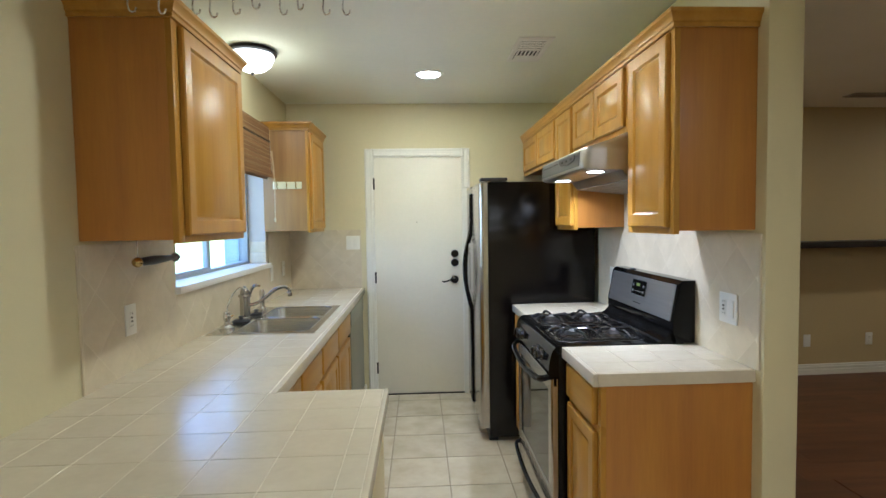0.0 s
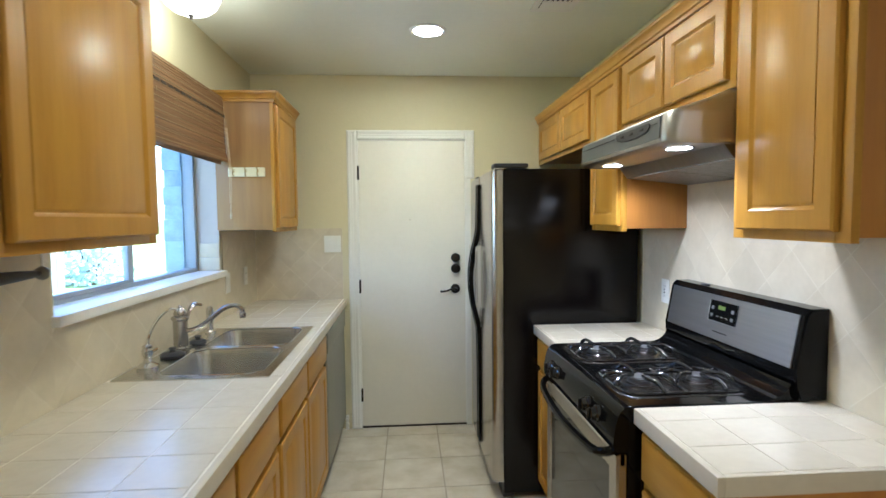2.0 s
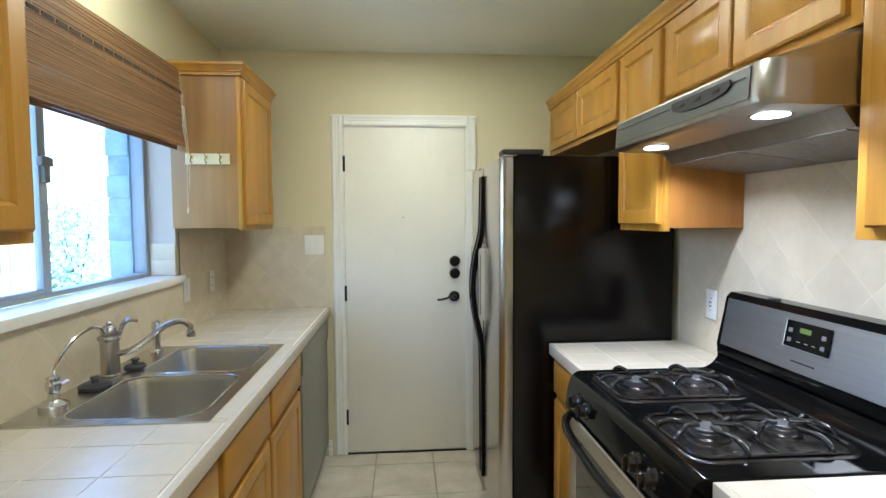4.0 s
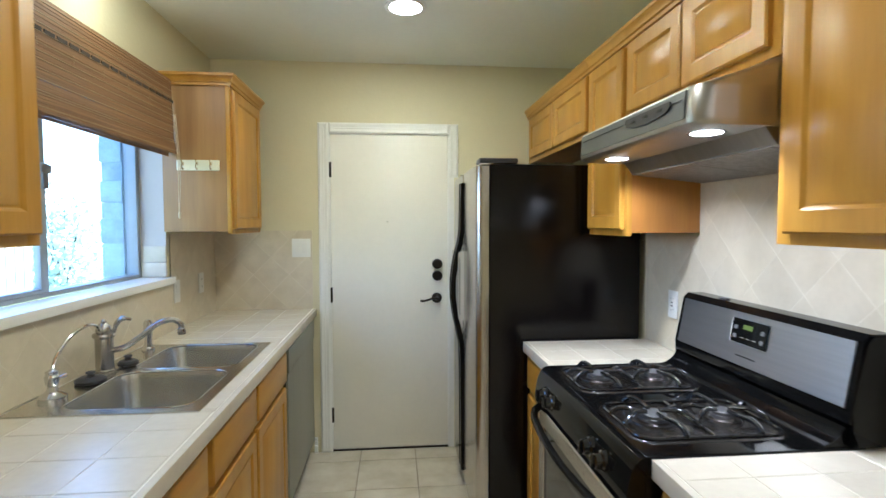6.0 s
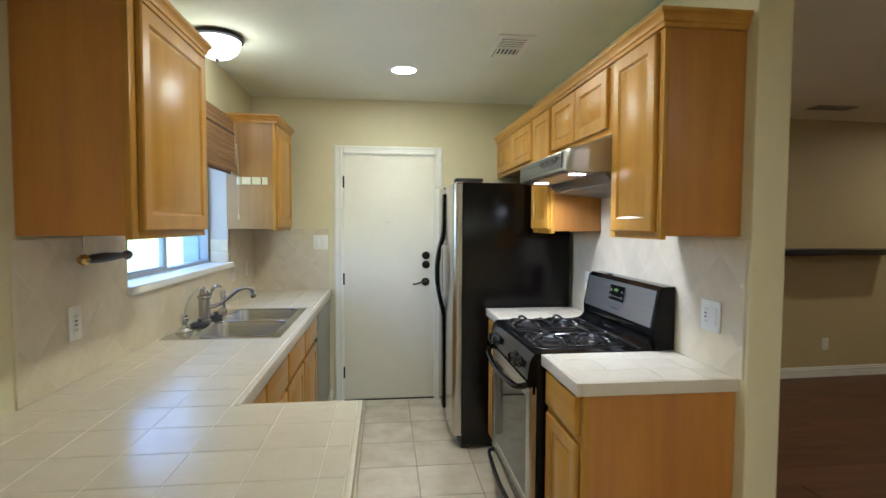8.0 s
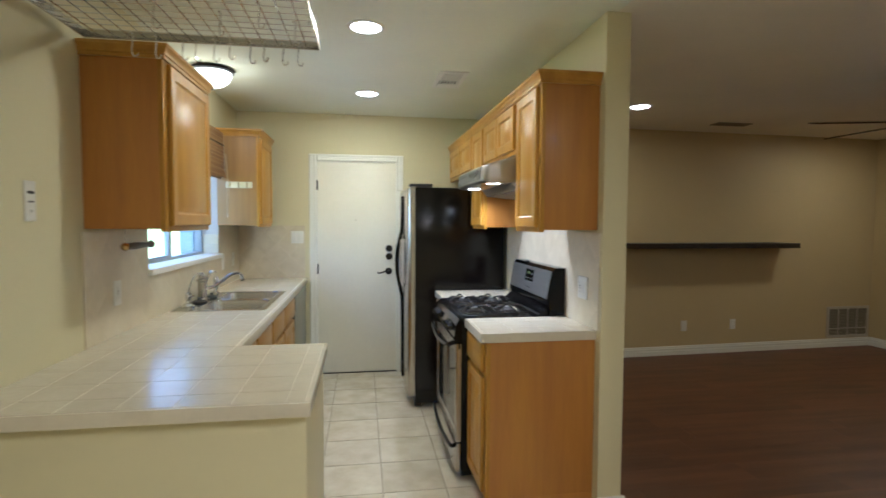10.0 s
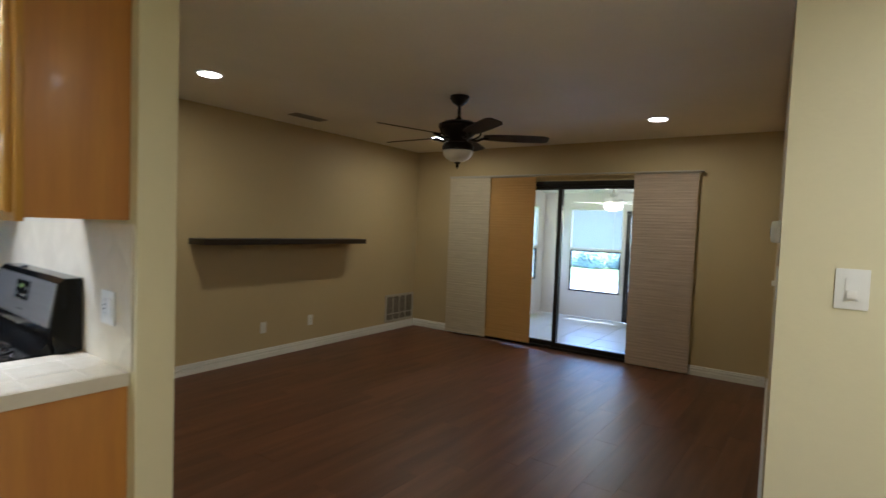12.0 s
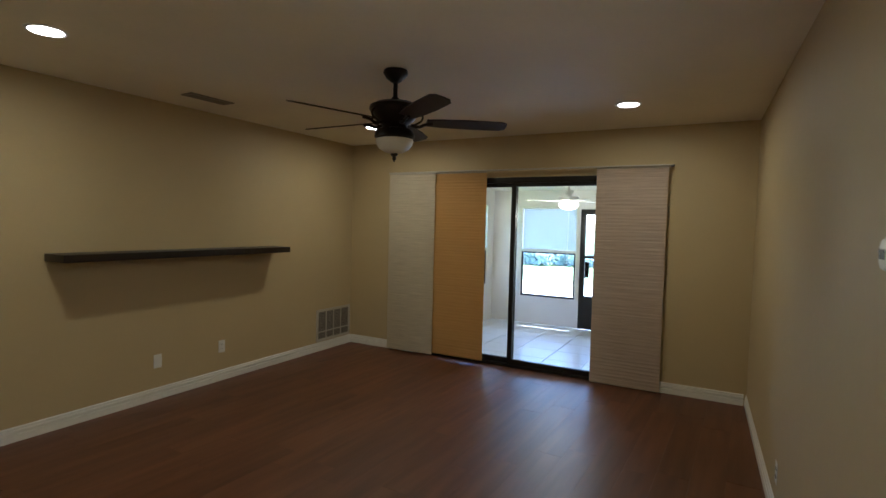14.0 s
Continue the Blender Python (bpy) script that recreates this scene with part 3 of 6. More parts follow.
def upper(label, x0, x1, face, y0, y1, z0, z1, doors, ends, skin="oak_side"):
    """A wall cabinet; face is 0 for doors on x0 and 1 for doors on x1."""
    c = thing("wall_cabinet", label, "kitchen cabinet", (x0 + x1) / 2, (y0 + y1) / 2, z0, "wall cabinets")
    side = 1 if face else -1
    fx = x1 if face else x0
    boxes("body", skin, c, [((min(fx, fx - side * 0.02) if not face else x0, y0, z0 + 0.012), (x1 if not face else fx - 0.02, y1, z1))] if face else [((x0 + 0.02, y0, z0 + 0.012), (x1, y1, z1))], 0.001)
    a, b = (fx - 0.02, fx) if face else (fx, fx + 0.02)
    boxes("face_frame", "oak", c, [((a, y0, z0), (b, y0 + 0.04, z1)), ((a, y1 - 0.04, z0), (b, y1, z1)), ((a, y0 + 0.04, z0), (b, y1 - 0.04, z0 + 0.04)), ((a, y0 + 0.04, z1 - 0.04), (b, y1 - 0.04, z1))], 0.001)
    for d0, d1 in doors:
        cab_door(c, fx, side, d0, d1, z0 + 0.025, z1 - 0.022)
    crown(c, x0, x1, y0, y1, z1, 0 if face else 1, 1 if face else 0, *ends)
    return c


ZB, ZT = 1.425, 2.157
upper("honey oak wall cabinet with one raised-panel door beside the window", XL, -0.628, 1, 1.69, 2.305, ZB, ZT, [(1.735, 2.288)], (1, 1))
# This body's greyer oak has the window's daylight put into its colour.
upper("honey oak wall cabinet with hooks on its side beside the window", XL, -0.624, 1, 3.68, 4.222, ZB, ZT, [(3.70, 4.175)], (1, 1), "oak_pale")
upper("honey oak wall cabinet at the partition's end, beside the range hood", 1.052, XR, 0, 1.765, 2.16, ZB, ZT, [(1.795, 2.125)], (1, 0))
upper("short honey oak wall cabinet with two doors over the range hood", 1.052, XR, 0, 2.162, 2.928, 1.858, ZT, [(2.19, 2.545), (2.56, 2.905)], (0, 0))
upper("narrow honey oak wall cabinet between the hood and refrigerator", 1.052, XR, 0, 2.93, 3.30, ZB, ZT, [(2.95, 3.285)], (0, 0))
upper("short honey oak wall cabinet with two doors over the refrigerator", 1.052, XR, 0, 3.302, 4.368, 1.862, ZT, [(3.325, 3.80), (3.815, 4.30)], (0, 0))


def base(label, x0, x1, face, y0, y1, fronts, side_mat="oak_side", top=0.888):
    c = thing("base_cabinet", label, "kitchen cabinet", (x0 + x1) / 2, (y0 + y1) / 2, 0, "base cabinets")
    side = 1 if face else -1
    fx = x1 if face else x0
    if face:
        boxes("body", side_mat, c, [((x0, y0, 0.10), (x1 - 0.02, y1, top)), ((x0, y0, 0.001), (x1 - 0.08, y1, 0.10))], 0.001)
    else:
        boxes("body", side_mat, c, [((x0 + 0.02, y0, 0.10), (x1, y1, 0.888)), ((x0 + 0.08, y0, 0.001), (x1, y1, 0.10))], 0.001)
    a, b = (fx - 0.02, fx) if face else (fx, fx + 0.02)
    items = [((a, y0, 0.10), (b, y1, 0.135)), ((a, y0, 0.86), (b, y1, 0.888)), ((a, y0, 0.70), (b, y1, 0.735))]
    ys = [y0] + [f[0] - 0.0 for f in fronts[1:]] + [y1]
    for k, y in enumerate(ys):
        m0, m1 = (y, y + 0.03) if k == 0 else (y - 0.03, y) if k == len(ys) - 1 else (y - 0.018, y + 0.018)
        for z0, z1 in ((0.135, 0.70), (0.735, 0.86)):
            items.append(((a, m0, z0), (b, m1, z1)))
    boxes("face_frame", "oak", c, items, 0.001)
    for d0, d1 in fronts:
        cab_door(c, fx, side, d0 + 0.013, d1 - 0.013, 0.125, 0.704)
        drawer(c, fx, side, d0 + 0.013, d1 - 0.013, 0.734, 0.872)
    return c


base("honey oak base cabinet with drawer and door beside the range", 0.79, XR, 0, 1.765, 2.152, [(1.785, 2.14)])
base("narrow honey oak base cabinet between range and refrigerator", 0.79, XR, 0, 2.935, 3.33, [(2.95, 3.315)])
base("honey oak sink base cabinet with two doors and false drawers", XL, -0.355, 1, 2.50, 3.52, [(2.51, 2.985), (2.99, 3.51)], top=0.72)
base("honey oak base cabinet with a drawer beside the peninsula", XL, -0.355, 1, 1.652, 2.498, [(1.68, 2.05), (2.055, 2.49)])

# ---- worktops (tiles come last) ----
TOP = 0.935


def worktop(label, slabs, fascia):
    w = thing("worktop", label, "countertop", slabs[0][0][0], slabs[0][0][1], 0.89, "worktops")
    boxes("substrate", "cgrout", w, slabs)
    boxes("edge_trim", "ctile", w, fascia, 0.0022, "rounded tile edge trim")
    return w


SX0, SX1, SY_0, SY_1 = -0.925, -0.385, 2.56, 3.42
zb, zt = 0.889, TOP - 0.0014
worktop_sink = worktop("beige tiled kitchen worktop along the window with an inset sink", [
    ((XL, 1.652, zb), (-0.340, SY_0 + 0.02, zt)), ((XL, SY_1 - 0.02, zb), (-0.340, YB, zt)),
    ((SX1 - 0.02, SY_0 + 0.02, zb), (-0.340, SY_1 - 0.02, zt)), ((XL, SY_0 + 0.02, zb), (SX0 + 0.03, SY_1 - 0.02, zt))],
    [((-0.342, 1.655, zb), (-0.322, YB - 0.001, TOP))])
PX = 0.040
worktop_peninsula = worktop("beige tiled peninsula worktop on a painted half wall", [((XL, 0.915, zb), (PX - 0.015, 1.65, zt))],
    [((XL, 0.899, zb + 0.003), (PX, 0.915, TOP)), ((PX - 0.015, 0.9155, zb + 0.003), (PX, 1.662, TOP)), ((-0.32, 1.650, zb), (PX - 0.0155, 1.662, TOP))])
worktop_range = worktop("beige tiled worktop beside the range", [((0.775, 1.762, zb), (XR, 2.152, zt))],
    [((0.757, 1.748, zb), (0.775, 2.152, TOP)), ((0.7752, 1.748, zb), (XR - 0.001, 1.762, TOP))])
worktop_small = worktop("beige tiled worktop between range and refrigerator", [((0.775, 2.932, zb), (XR, 3.335, zt))], [((0.757, 2.932, zb), (0.775, 3.335, TOP))])
structure("wall_peninsula", "wall", [((XL, 0.955, 0), (0.022, 1.642, 0.888))], "cream painted half wall under the peninsula", "wall", 0.004)

# ---- sink ----
sink = thing("kitchen_sink", "double-bowl stainless steel drop-in sink in the tiled worktop", "sink", -0.65, 3.0, TOP)


def bowl(name, x0, x1, y0, y1, depth):
    bm = bmesh.new()

    def loop(ins, z, r):
        pts = []
        for cx, cy, a0 in ((x1 - ins - r, y1 - ins - r, 0), (x0 + ins + r, y1 - ins - r, 90), (x0 + ins + r, y0 + ins + r, 180), (x1 - ins - r, y0 + ins + r, 270)):
            for k in range(7):
                a = radians(a0 + 15 * k)
                pts.append(bm.verts.new((cx + r * math.cos(a), cy + r * math.sin(a), z)))
        return pts
    L = [loop(-0.004, TOP + 0.004, 0.064), loop(0.0, TOP + 0.001, 0.06), loop(0.004, TOP - 0.02, 0.06), loop(0.012, TOP - depth + 0.04, 0.06), loop(0.02, TOP - depth + 0.015, 0.06), loop(0.045, TOP - depth, 0.05)]
    for a, b in zip(L, L[1:]):
        for i in range(len(a)):
            j = (i + 1) % len(a)
            bm.faces.new((a[i], a[j], b[j], b[i]))
    bm.faces.new(L[-1])
    part(name, bm, "sink", sink, "brushed steel bowl")
    bm = bmesh.new()
    lip = []
    for cx, cy, a0 in ((x1 - 0.06, y1 - 0.06, 0), (x0 + 0.06, y1 - 0.06, 90), (x0 + 0.06, y0 + 0.06, 180), (x1 - 0.06, y0 + 0.06, 270)):
        lip += [(cx + 0.062 * math.cos(radians(a0 + 15 * k)), cy + 0.062 * math.sin(radians(a0 + 15 * k)), TOP + 0.0040) for k in range(7)]
    tube(bm, lip, 0.0022, 6, True)
    part("bowl_lip", bm, "chrome", sink, "bright rolled lip of the bowl")
    bm = bmesh.new()
    lathe(bm, ((x0 + x1) / 2, (y0 + y1) / 2, TOP - depth + 0.001), [(0.02, 0.001), (0.045, 0.002), (0.055, 0.004), (0.058, 0.001)], 20)
    part("drain", bm, "chrome", sink)


BX0, BX1 = -0.80, -0.425
bowl("bowl", BX0, BX1, 2.60, 2.985, 0.19)
bowl("bowl", BX0, BX1, 3.025, 3.39, 0.17)
boxes("rim", "sink", sink, [((SX0, SY_0, TOP - 0.002), (BX0 + 0.0, SY_1, TOP + 0.004)), ((BX1, SY_0, TOP - 0.002), (SX1, SY_1, TOP + 0.004)),
    ((BX0, SY_0, TOP - 0.002), (BX1, 2.60, TOP + 0.004)), ((BX0, 2.985, TOP - 0.002), (BX1, 3.025, TOP + 0.004)), ((BX0, 3.39, TOP - 0.002), (BX1, SY_1, TOP + 0.004))], 0.0)
for y0, y1 in ((2.60, 2.985), (3.025, 3.39)):
    for cx, cy, sx, sy in ((BX0, y0, 1, 1), (BX1, y0, -1, 1), (BX1, y1, -1, -1), (BX0, y1, 1, -1)):
        pts = [(cx, cy)] + [(cx + sx * 0.064 * (1 - math.sin(a)), cy + sy * 0.064 * (1 - math.cos(a))) for a in [radians(15 * k) for k in range(7)]]
        cn = bmesh.new()
        prism(cn, pts, TOP - 0.001, TOP + 0.0042)
        part("rim_corner", cn, "sink", sink)

faucet = thing("faucet", "brushed nickel single-lever kitchen faucet behind the sink", "faucet", -0.865, 2.985, TOP + 0.004)
bm = bmesh.new()
box(bm, (-0.895, 2.88, TOP + 0.004), (-0.835, 3.09, TOP + 0.012), 0.004)
lathe(bm, (-0.865, 2.985, TOP + 0.012), [(0.033, 0), (0.033, 0.004), (0.029, 0.008), (0.029, 0.118), (0.033, 0.121), (0.037, 0.128), (0.035, 0.136), (0.024, 0.140), (0.026, 0.146), (0.023, 0.160), (0.014, 0.172), (0.008, 0.174), (0.009, 0.180), (0.004, 0.186), (0.001, 0.187)], 28)
part("faucet_body", bm, "steel", faucet)
bm = bmesh.new()
tube(bm, arc([(-0.84, 2.985, TOP + 0.085), (-0.80, 2.995, TOP + 0.094), (-0.755, 3.01, TOP + 0.125), (-0.70, 3.028, TOP + 0.170), (-0.655, 3.045, TOP + 0.182), (-0.630, 3.055, TOP + 0.165), (-0.626, 3.057, TOP + 0.145)]), 0.0105, 10)
lathe(bm, (-0.626, 3.057, TOP + 0.124), [(0.013, 0), (0.015, 0.004), (0.014, 0.022), (0.011, 0.026)], 16)
part("spout", bm, "steel", faucet)
bm = bmesh.new()
tube(bm, arc([(-0.858, 2.987, TOP + 0.140), (-0.836, 2.99, TOP + 0.150), (-0.826, 2.992, TOP + 0.178), (-0.808, 2.995, TOP + 0.198), (-0.778, 3.0, TOP + 0.194)]), [0.007] * 16 + [0.009] * 12 + [0.006] * 5, 8)
part("lever", bm, "steel", faucet)
sprayer = thing("side_sprayer", "chrome side sprayer in the sink's deck", "faucet sprayer", -0.868, 3.32, TOP + 0.004)
bm = bmesh.new()
lathe(bm, (-0.868, 3.32, TOP + 0.004), [(0.026, 0), (0.025, 0.010), (0.017, 0.016), (0.014, 0.05), (0.017, 0.07), (0.018, 0.115), (0.013, 0.128), (0.004, 0.132)], 18)
part("sprayer_body", bm, "chrome", sprayer)
tap = thing("filter_tap", "small chrome drinking water tap with a thin curved spout", "faucet", -0.865, 2.70, TOP + 0.004)
bm = bmesh.new()
lathe(bm, (-0.865, 2.70, TOP + 0.004), [(0.038, 0), (0.038, 0.012), (0.030, 0.02), (0.016, 0.028), (0.013, 0.042), (0.018, 0.052), (0.020, 0.072), (0.016, 0.078), (0.018, 0.088), (0.006, 0.094)], 20)
part("tap_body", bm, "chrome", tap)
bm = bmesh.new()
tube(bm, arc([(-0.865, 2.70, TOP + 0.08), (-0.864, 2.72, TOP + 0.13), (-0.858, 2.78, TOP + 0.178), (-0.850, 2.85, TOP + 0.200), (-0.843, 2.895, TOP + 0.194), (-0.840, 2.912, TOP + 0.172)]), 0.005, 8)
part("spout", bm, "chrome", tap)
bm = bmesh.new()
tube(bm, [(-0.865, 2.70, TOP + 0.06), (-0.845, 2.735, TOP + 0.072)], 0.006, 8)
part("tap_handle", bm, "chrome", tap)
for x, y, r in ((-0.850, 2.87, 0.047), (-0.835, 3.085, 0.036)):
    st = thing("sink_stopper", "black rubber sink stopper lying on the sink's deck", "sink stopper", x, y, TOP + 0.004, "sink stoppers")
    bm = bmesh.new()
    lathe(bm, (x, y, TOP + 0.0045), [(r * 0.85, 0), (r, 0.004), (r, 0.012), (r * 0.8, 0.018), (0.012, 0.02), (0.010, 0.028), (0.016, 0.034), (0.012, 0.038)], 20)
    part("stopper_body", bm, "darkplastic", st)

# ---- dishwasher ----
dw = thing("dishwasher", "stainless steel dishwasher under the tiled worktop", "dishwasher", -0.62, 3.79, 0)
boxes("body", "darkplastic", dw, [((XL, 3.53, 0.02), (-0.37, 4.30, 0.885))])
boxes("front", "dishwasher", dw, [((-0.37, 3.535, 0.11), (-0.336, 4.30, 0.755))], 0.006, "greenish grey steel front")
boxes("control_panel", "dishwasher", dw, [((-0.37, 3.535, 0.760), (-0.330, 4.30, 0.875))], 0.006)
boxes("edge_strip", "slot", dw, [((-0.372, 3.524, 0.10), (-0.345, 3.534, 0.878))], 0.001)
boxes("toe_kick", "slot", dw, [((-0.43, 3.535, 0.001), (-0.40, 4.30, 0.10))])

# ---- range ----
rg = thing("gas_range", "black and stainless steel freestanding gas range between tiled worktops", "stove", 1.02, 2.55, 0)
RY0, RY1 = 2.158, 2.926
boxes("body", "black", rg, [((0.745, RY0, 0.03), (1.325, RY1, 0.90))], 0.003)
boxes("cooktop", "black", rg, [((0.745, RY0 - 0.0, 0.90), (1.30, RY1 + 0.0, 0.938))], 0.004)
bm = bmesh.new()
prism(bm, [(0.760, 0.80), (0.712, 0.80), (0.703, 0.806), (0.700, 0.825), (0.702, 0.850), (0.707, 0.880), (0.714, 0.905), (0.722, 0.921), (0.734, 0.932), (0.748, 0.9365), (0.760, 0.9365)], RY0 + 0.001, RY1 - 0.001, "y")
part("control_panel", bm, "black", rg, "sloped black control panel")
for y in (2.30, 2.385, 2.73, 2.81):
    bm = bmesh.new()
    lathe(bm, (0.707, y, 0.865), [(0.014, -0.028), (0.020, -0.026), (0.022, -0.012), (0.027, -0.007), (0.029, 0.004)], 20, "x")
    box(bm, (0.670, y - 0.0045, 0.846), (0.690, y + 0.0045, 0.884), 0.003)
    part("knob", bm, "gloss_black", rg, "glossy black burner knob")
    for dy, z in ((-0.030, 0.897),):
        boxes("dial_mark", "dim_key", rg, [((0.7115, y + dy - 0.005, z - 0.002), (0.7135, y + dy + 0.005, z + 0.001))], 0, "small pale dial mark")
bm = bmesh.new()
rings(bm, "x", 0.742, -1, RY0 + 0.006, RY1 - 0.006, 0.225, 0.79, [(0, 0), (0, 0.022), (0.006, 0.028), (0.058, 0.028), (0.062, 0.022)])
oven = part("oven_door", bm, "steel", rg, "stainless steel oven door with a dark window")
boxes("oven_window", "glassdark", oven, [((0.717, RY0 + 0.069, 0.288), (0.722, RY1 - 0.069, 0.727))])
boxes("door_trim", "black", rg, [((0.722, RY0 + 0.006, 0.755), (0.74, RY1 - 0.006, 0.795))], 0.003)
bm = bmesh.new()
tube(bm, arc([(0.722, RY0 + 0.03, 0.80), (0.690, RY0 + 0.045, 0.785), (0.672, RY0 + 0.12, 0.768), (0.662, 2.55, 0.755), (0.672, RY1 - 0.12, 0.768), (0.690, RY1 - 0.045, 0.785), (0.722, RY1 - 0.03, 0.80)]), 0.014, 10)
part("oven_handle", bm, "black", rg, "curved black oven handle")
boxes("storage_drawer", "steel", rg, [((0.716, RY0 + 0.006, 0.05), (0.742, RY1 - 0.006, 0.215))], 0.006)
bm = bmesh.new()
tube(bm, arc([(0.718, RY0 + 0.03, 0.205), (0.69, RY0 + 0.06, 0.19), (0.68, 2.55, 0.172), (0.69, RY1 - 0.06, 0.19), (0.718, RY1 - 0.03, 0.205)]), 0.011, 10)
part("drawer_handle", bm, "black", rg)
bm = bmesh.new()
prism(bm, [(1.252, 0.9384), (1.168, 0.9384), (1.182, 0.9405), (1.203, 0.947), (1.222, 0.958), (1.236, 0.973), (1.243, 0.986), (1.252, 0.990)], RY0 + 0.004, RY1 - 0.022, "y")
part("riser", bm, "black", rg, "coved black riser behind the burners")
bm = bmesh.new()
prism(bm, [(1.342, 0.9395), (1.255, 0.9395), (1.250, 0.985), (1.238, 1.00), (1.240, 1.03), (1.268, 1.195), (1.285, 1.212), (1.342, 1.212)], RY0 - 0.018, RY1 - 0.020, "y")
bmesh.ops.bevel(bm, geom=[e for e in bm.edges if abs(e.verts[0].co.y - e.verts[1].co.y) < 1e-4], offset=0.006, segments=2, affect="EDGES")
part("backguard", bm, "black", rg, "black backguard")
bm = bmesh.new()
prism(bm, [(1.2415, 1.032), (1.2365, 1.034), (1.2645, 1.192), (1.269, 1.192)], RY0 + 0.004, RY1 - 0.045, "y")
part("backguard_face", bm, "guard", rg, "brushed steel backguard face")


def on_guard(name, m, y0, y1, h0, h1, lift, label=""):
    """A small plate on the sloping face; h along the slope from its foot."""
    sx, sz = 0.028 / 0.1605, 0.158 / 0.1605
    f = lambda h, o: (1.2365 + sx * h - sz * o, 1.034 + sz * h + sx * o)
    bm = bmesh.new()
    prism(bm, [f(h0, -0.001), f(h1, -0.001), f(h1, lift), f(h0, lift)], y0, y1, "y")
    return part(name, bm, m, rg, label)


CY = 2.513
on_guard("clock_bezel", "plastic", CY - 0.078, CY + 0.084, 0.064, 0.142, 0.003, "bright rim of the clock panel")
on_guard("clock_panel", "black", CY - 0.078, CY + 0.079, 0.066, 0.142, 0.005, "black clock panel")
on_guard("display", "display", CY - 0.014, CY + 0.026, 0.112, 0.126, 0.006, "green clock display")
for yy in (CY - 0.058, CY + 0.060):
    for h in (0.080, 0.108):
        on_guard("button", "dim_key", yy - 0.007, yy + 0.007, h, h + 0.012, 0.006)
for k in range(3):
    on_guard("button_mark", "grille_grey", CY - 0.034 + 0.026 * k, CY - 0.022 + 0.026 * k, 0.084, 0.086, 0.006, "small white button mark")
on_guard("maker_plate", "slot", CY - 0.04, CY + 0.045, 0.026, 0.030, 0.0008, "small plain maker's mark")
boxes("vent_cap", "darkplastic", rg, [((1.295, 2.70, 1.212), (1.318, 2.73, 1.217))], 0.002)


def burner(cx, cy, r):
    bm = bmesh.new()
    lathe(bm, (cx, cy, 0.938), [(r * 1.62, 0.0006), (r * 1.55, 0.005), (r * 1.4, 0.003), (r * 1.2, 0.003), (r * 1.08, 0.006), (r, 0.007)], 28)
    part("burner_bowl", bm, "pan", rg, "shiny smoky burner bowl")
    bm = bmesh.new()
    lathe(bm, (cx, cy, 0.944), [(r * 1.02, 0), (r * 1.02, 0.009), (r * 0.90, 0.011), (r * 0.96, 0.013), (r * 0.96, 0.018), (r * 0.90, 0.020), (r * 0.3, 0.0205)], 24)
    part("burner_cap", bm, "cap", rg, "dull metal burner cap")


def round_rect(x0, x1, y0, y1, r, z, n=5):
    out = []
    for cx, cy, a0 in ((x1 - r, y1 - r, 0), (x0 + r, y1 - r, 90), (x0 + r, y0 + r, 180), (x1 - r, y0 + r, 270)):
        out += [(cx + r * math.cos(radians(a0 + 90 * k / n)), cy + r * math.sin(radians(a0 + 90 * k / n)), z) for k in range(n + 1)]
    return out


for cy in (2.36, 2.735):
    x0, x1, y0, y1 = 0.772, 1.160, cy - 0.128, cy + 0.128
    bm = bmesh.new()
    L = [[bm.verts.new(p) for p in round_rect(x0 - o, x1 + o, y0 - o, y1 + o, 0.045 + o, z)] for o, z in ((0.016, 0.9383), (0.010, 0.9412), (0.004, 0.9412), (-0.006, 0.9388), (-0.02, 0.9384))]
    for a, b in zip(L, L[1:]):
        for i in range(len(a)):
            bm.faces.new((a[i], a[(i + 1) % len(a)], b[(i + 1) % len(a)], b[i]))
    bm.faces.new(L[-1])
    part("burner_well", bm, "pan_dark", rg, "shallow grimy burner well with a raised rim")
    for cx, r in ((0.868, 0.036), (1.066, 0.029)):
        burner(cx, cy, r)
    bm = bmesh.new()
    z = 0.9455
    tube(bm, round_rect(x0, x1, y0, y1, 0.04, z), 0.0045, 6, True)
    tube(bm, [(0.967, y0, z), (0.967, y1, z)], 0.0045, 6)
    for cx in (0.868, 1.066):
        for a0, reach in ((0, 0.099), (90, 0.126), (180, 0.097), (270, 0.126)):
            c, d = math.cos(radians(a0)), math.sin(radians(a0))
            for off, top in ((-0.020, 0.970), (0.020, 0.970)) if a0 in (0, 180) else ((0.010, 0.972),):
                f = lambda q, o, h: (cx + c * q - d * o, cy + d * q + c * o, h)
                tube(bm, arc([f(reach, off * 2.2, z), f(reach - 0.003, off * 2.0, 0.957), f(reach - 0.022, off * 1.4, top - 0.002), f(reach * 0.62, off * 0.7, top), f(reach * 0.42, off * 0.25, 0.969), f(0.020, 0.004, 0.967)], 5),
                     [0.0072] * 14 + [0.0062] * 12, 8)
    for fx, fy in ((x0, y0 + 0.04), (x1, y0 + 0.04), (x1, y1 - 0.04), (x0, y1 - 0.04), (0.967, y0), (0.967, y1)):
        tube(bm, [(fx, fy, 0.9385), (fx, fy, z)], 0.005, 6)
    part("grate", bm, "grate", rg, "glossy black curved-finger grate")

# ---- hood ----
hood = thing("range_hood", "stainless steel under-cabinet range hood with two lamps lit", "range hood", 1.1, 2.55, 1.62)
HY0, HY1 = 2.166, 2.925
bm = bmesh.new()
BFX = 1.03
R_HOOD = 0.045


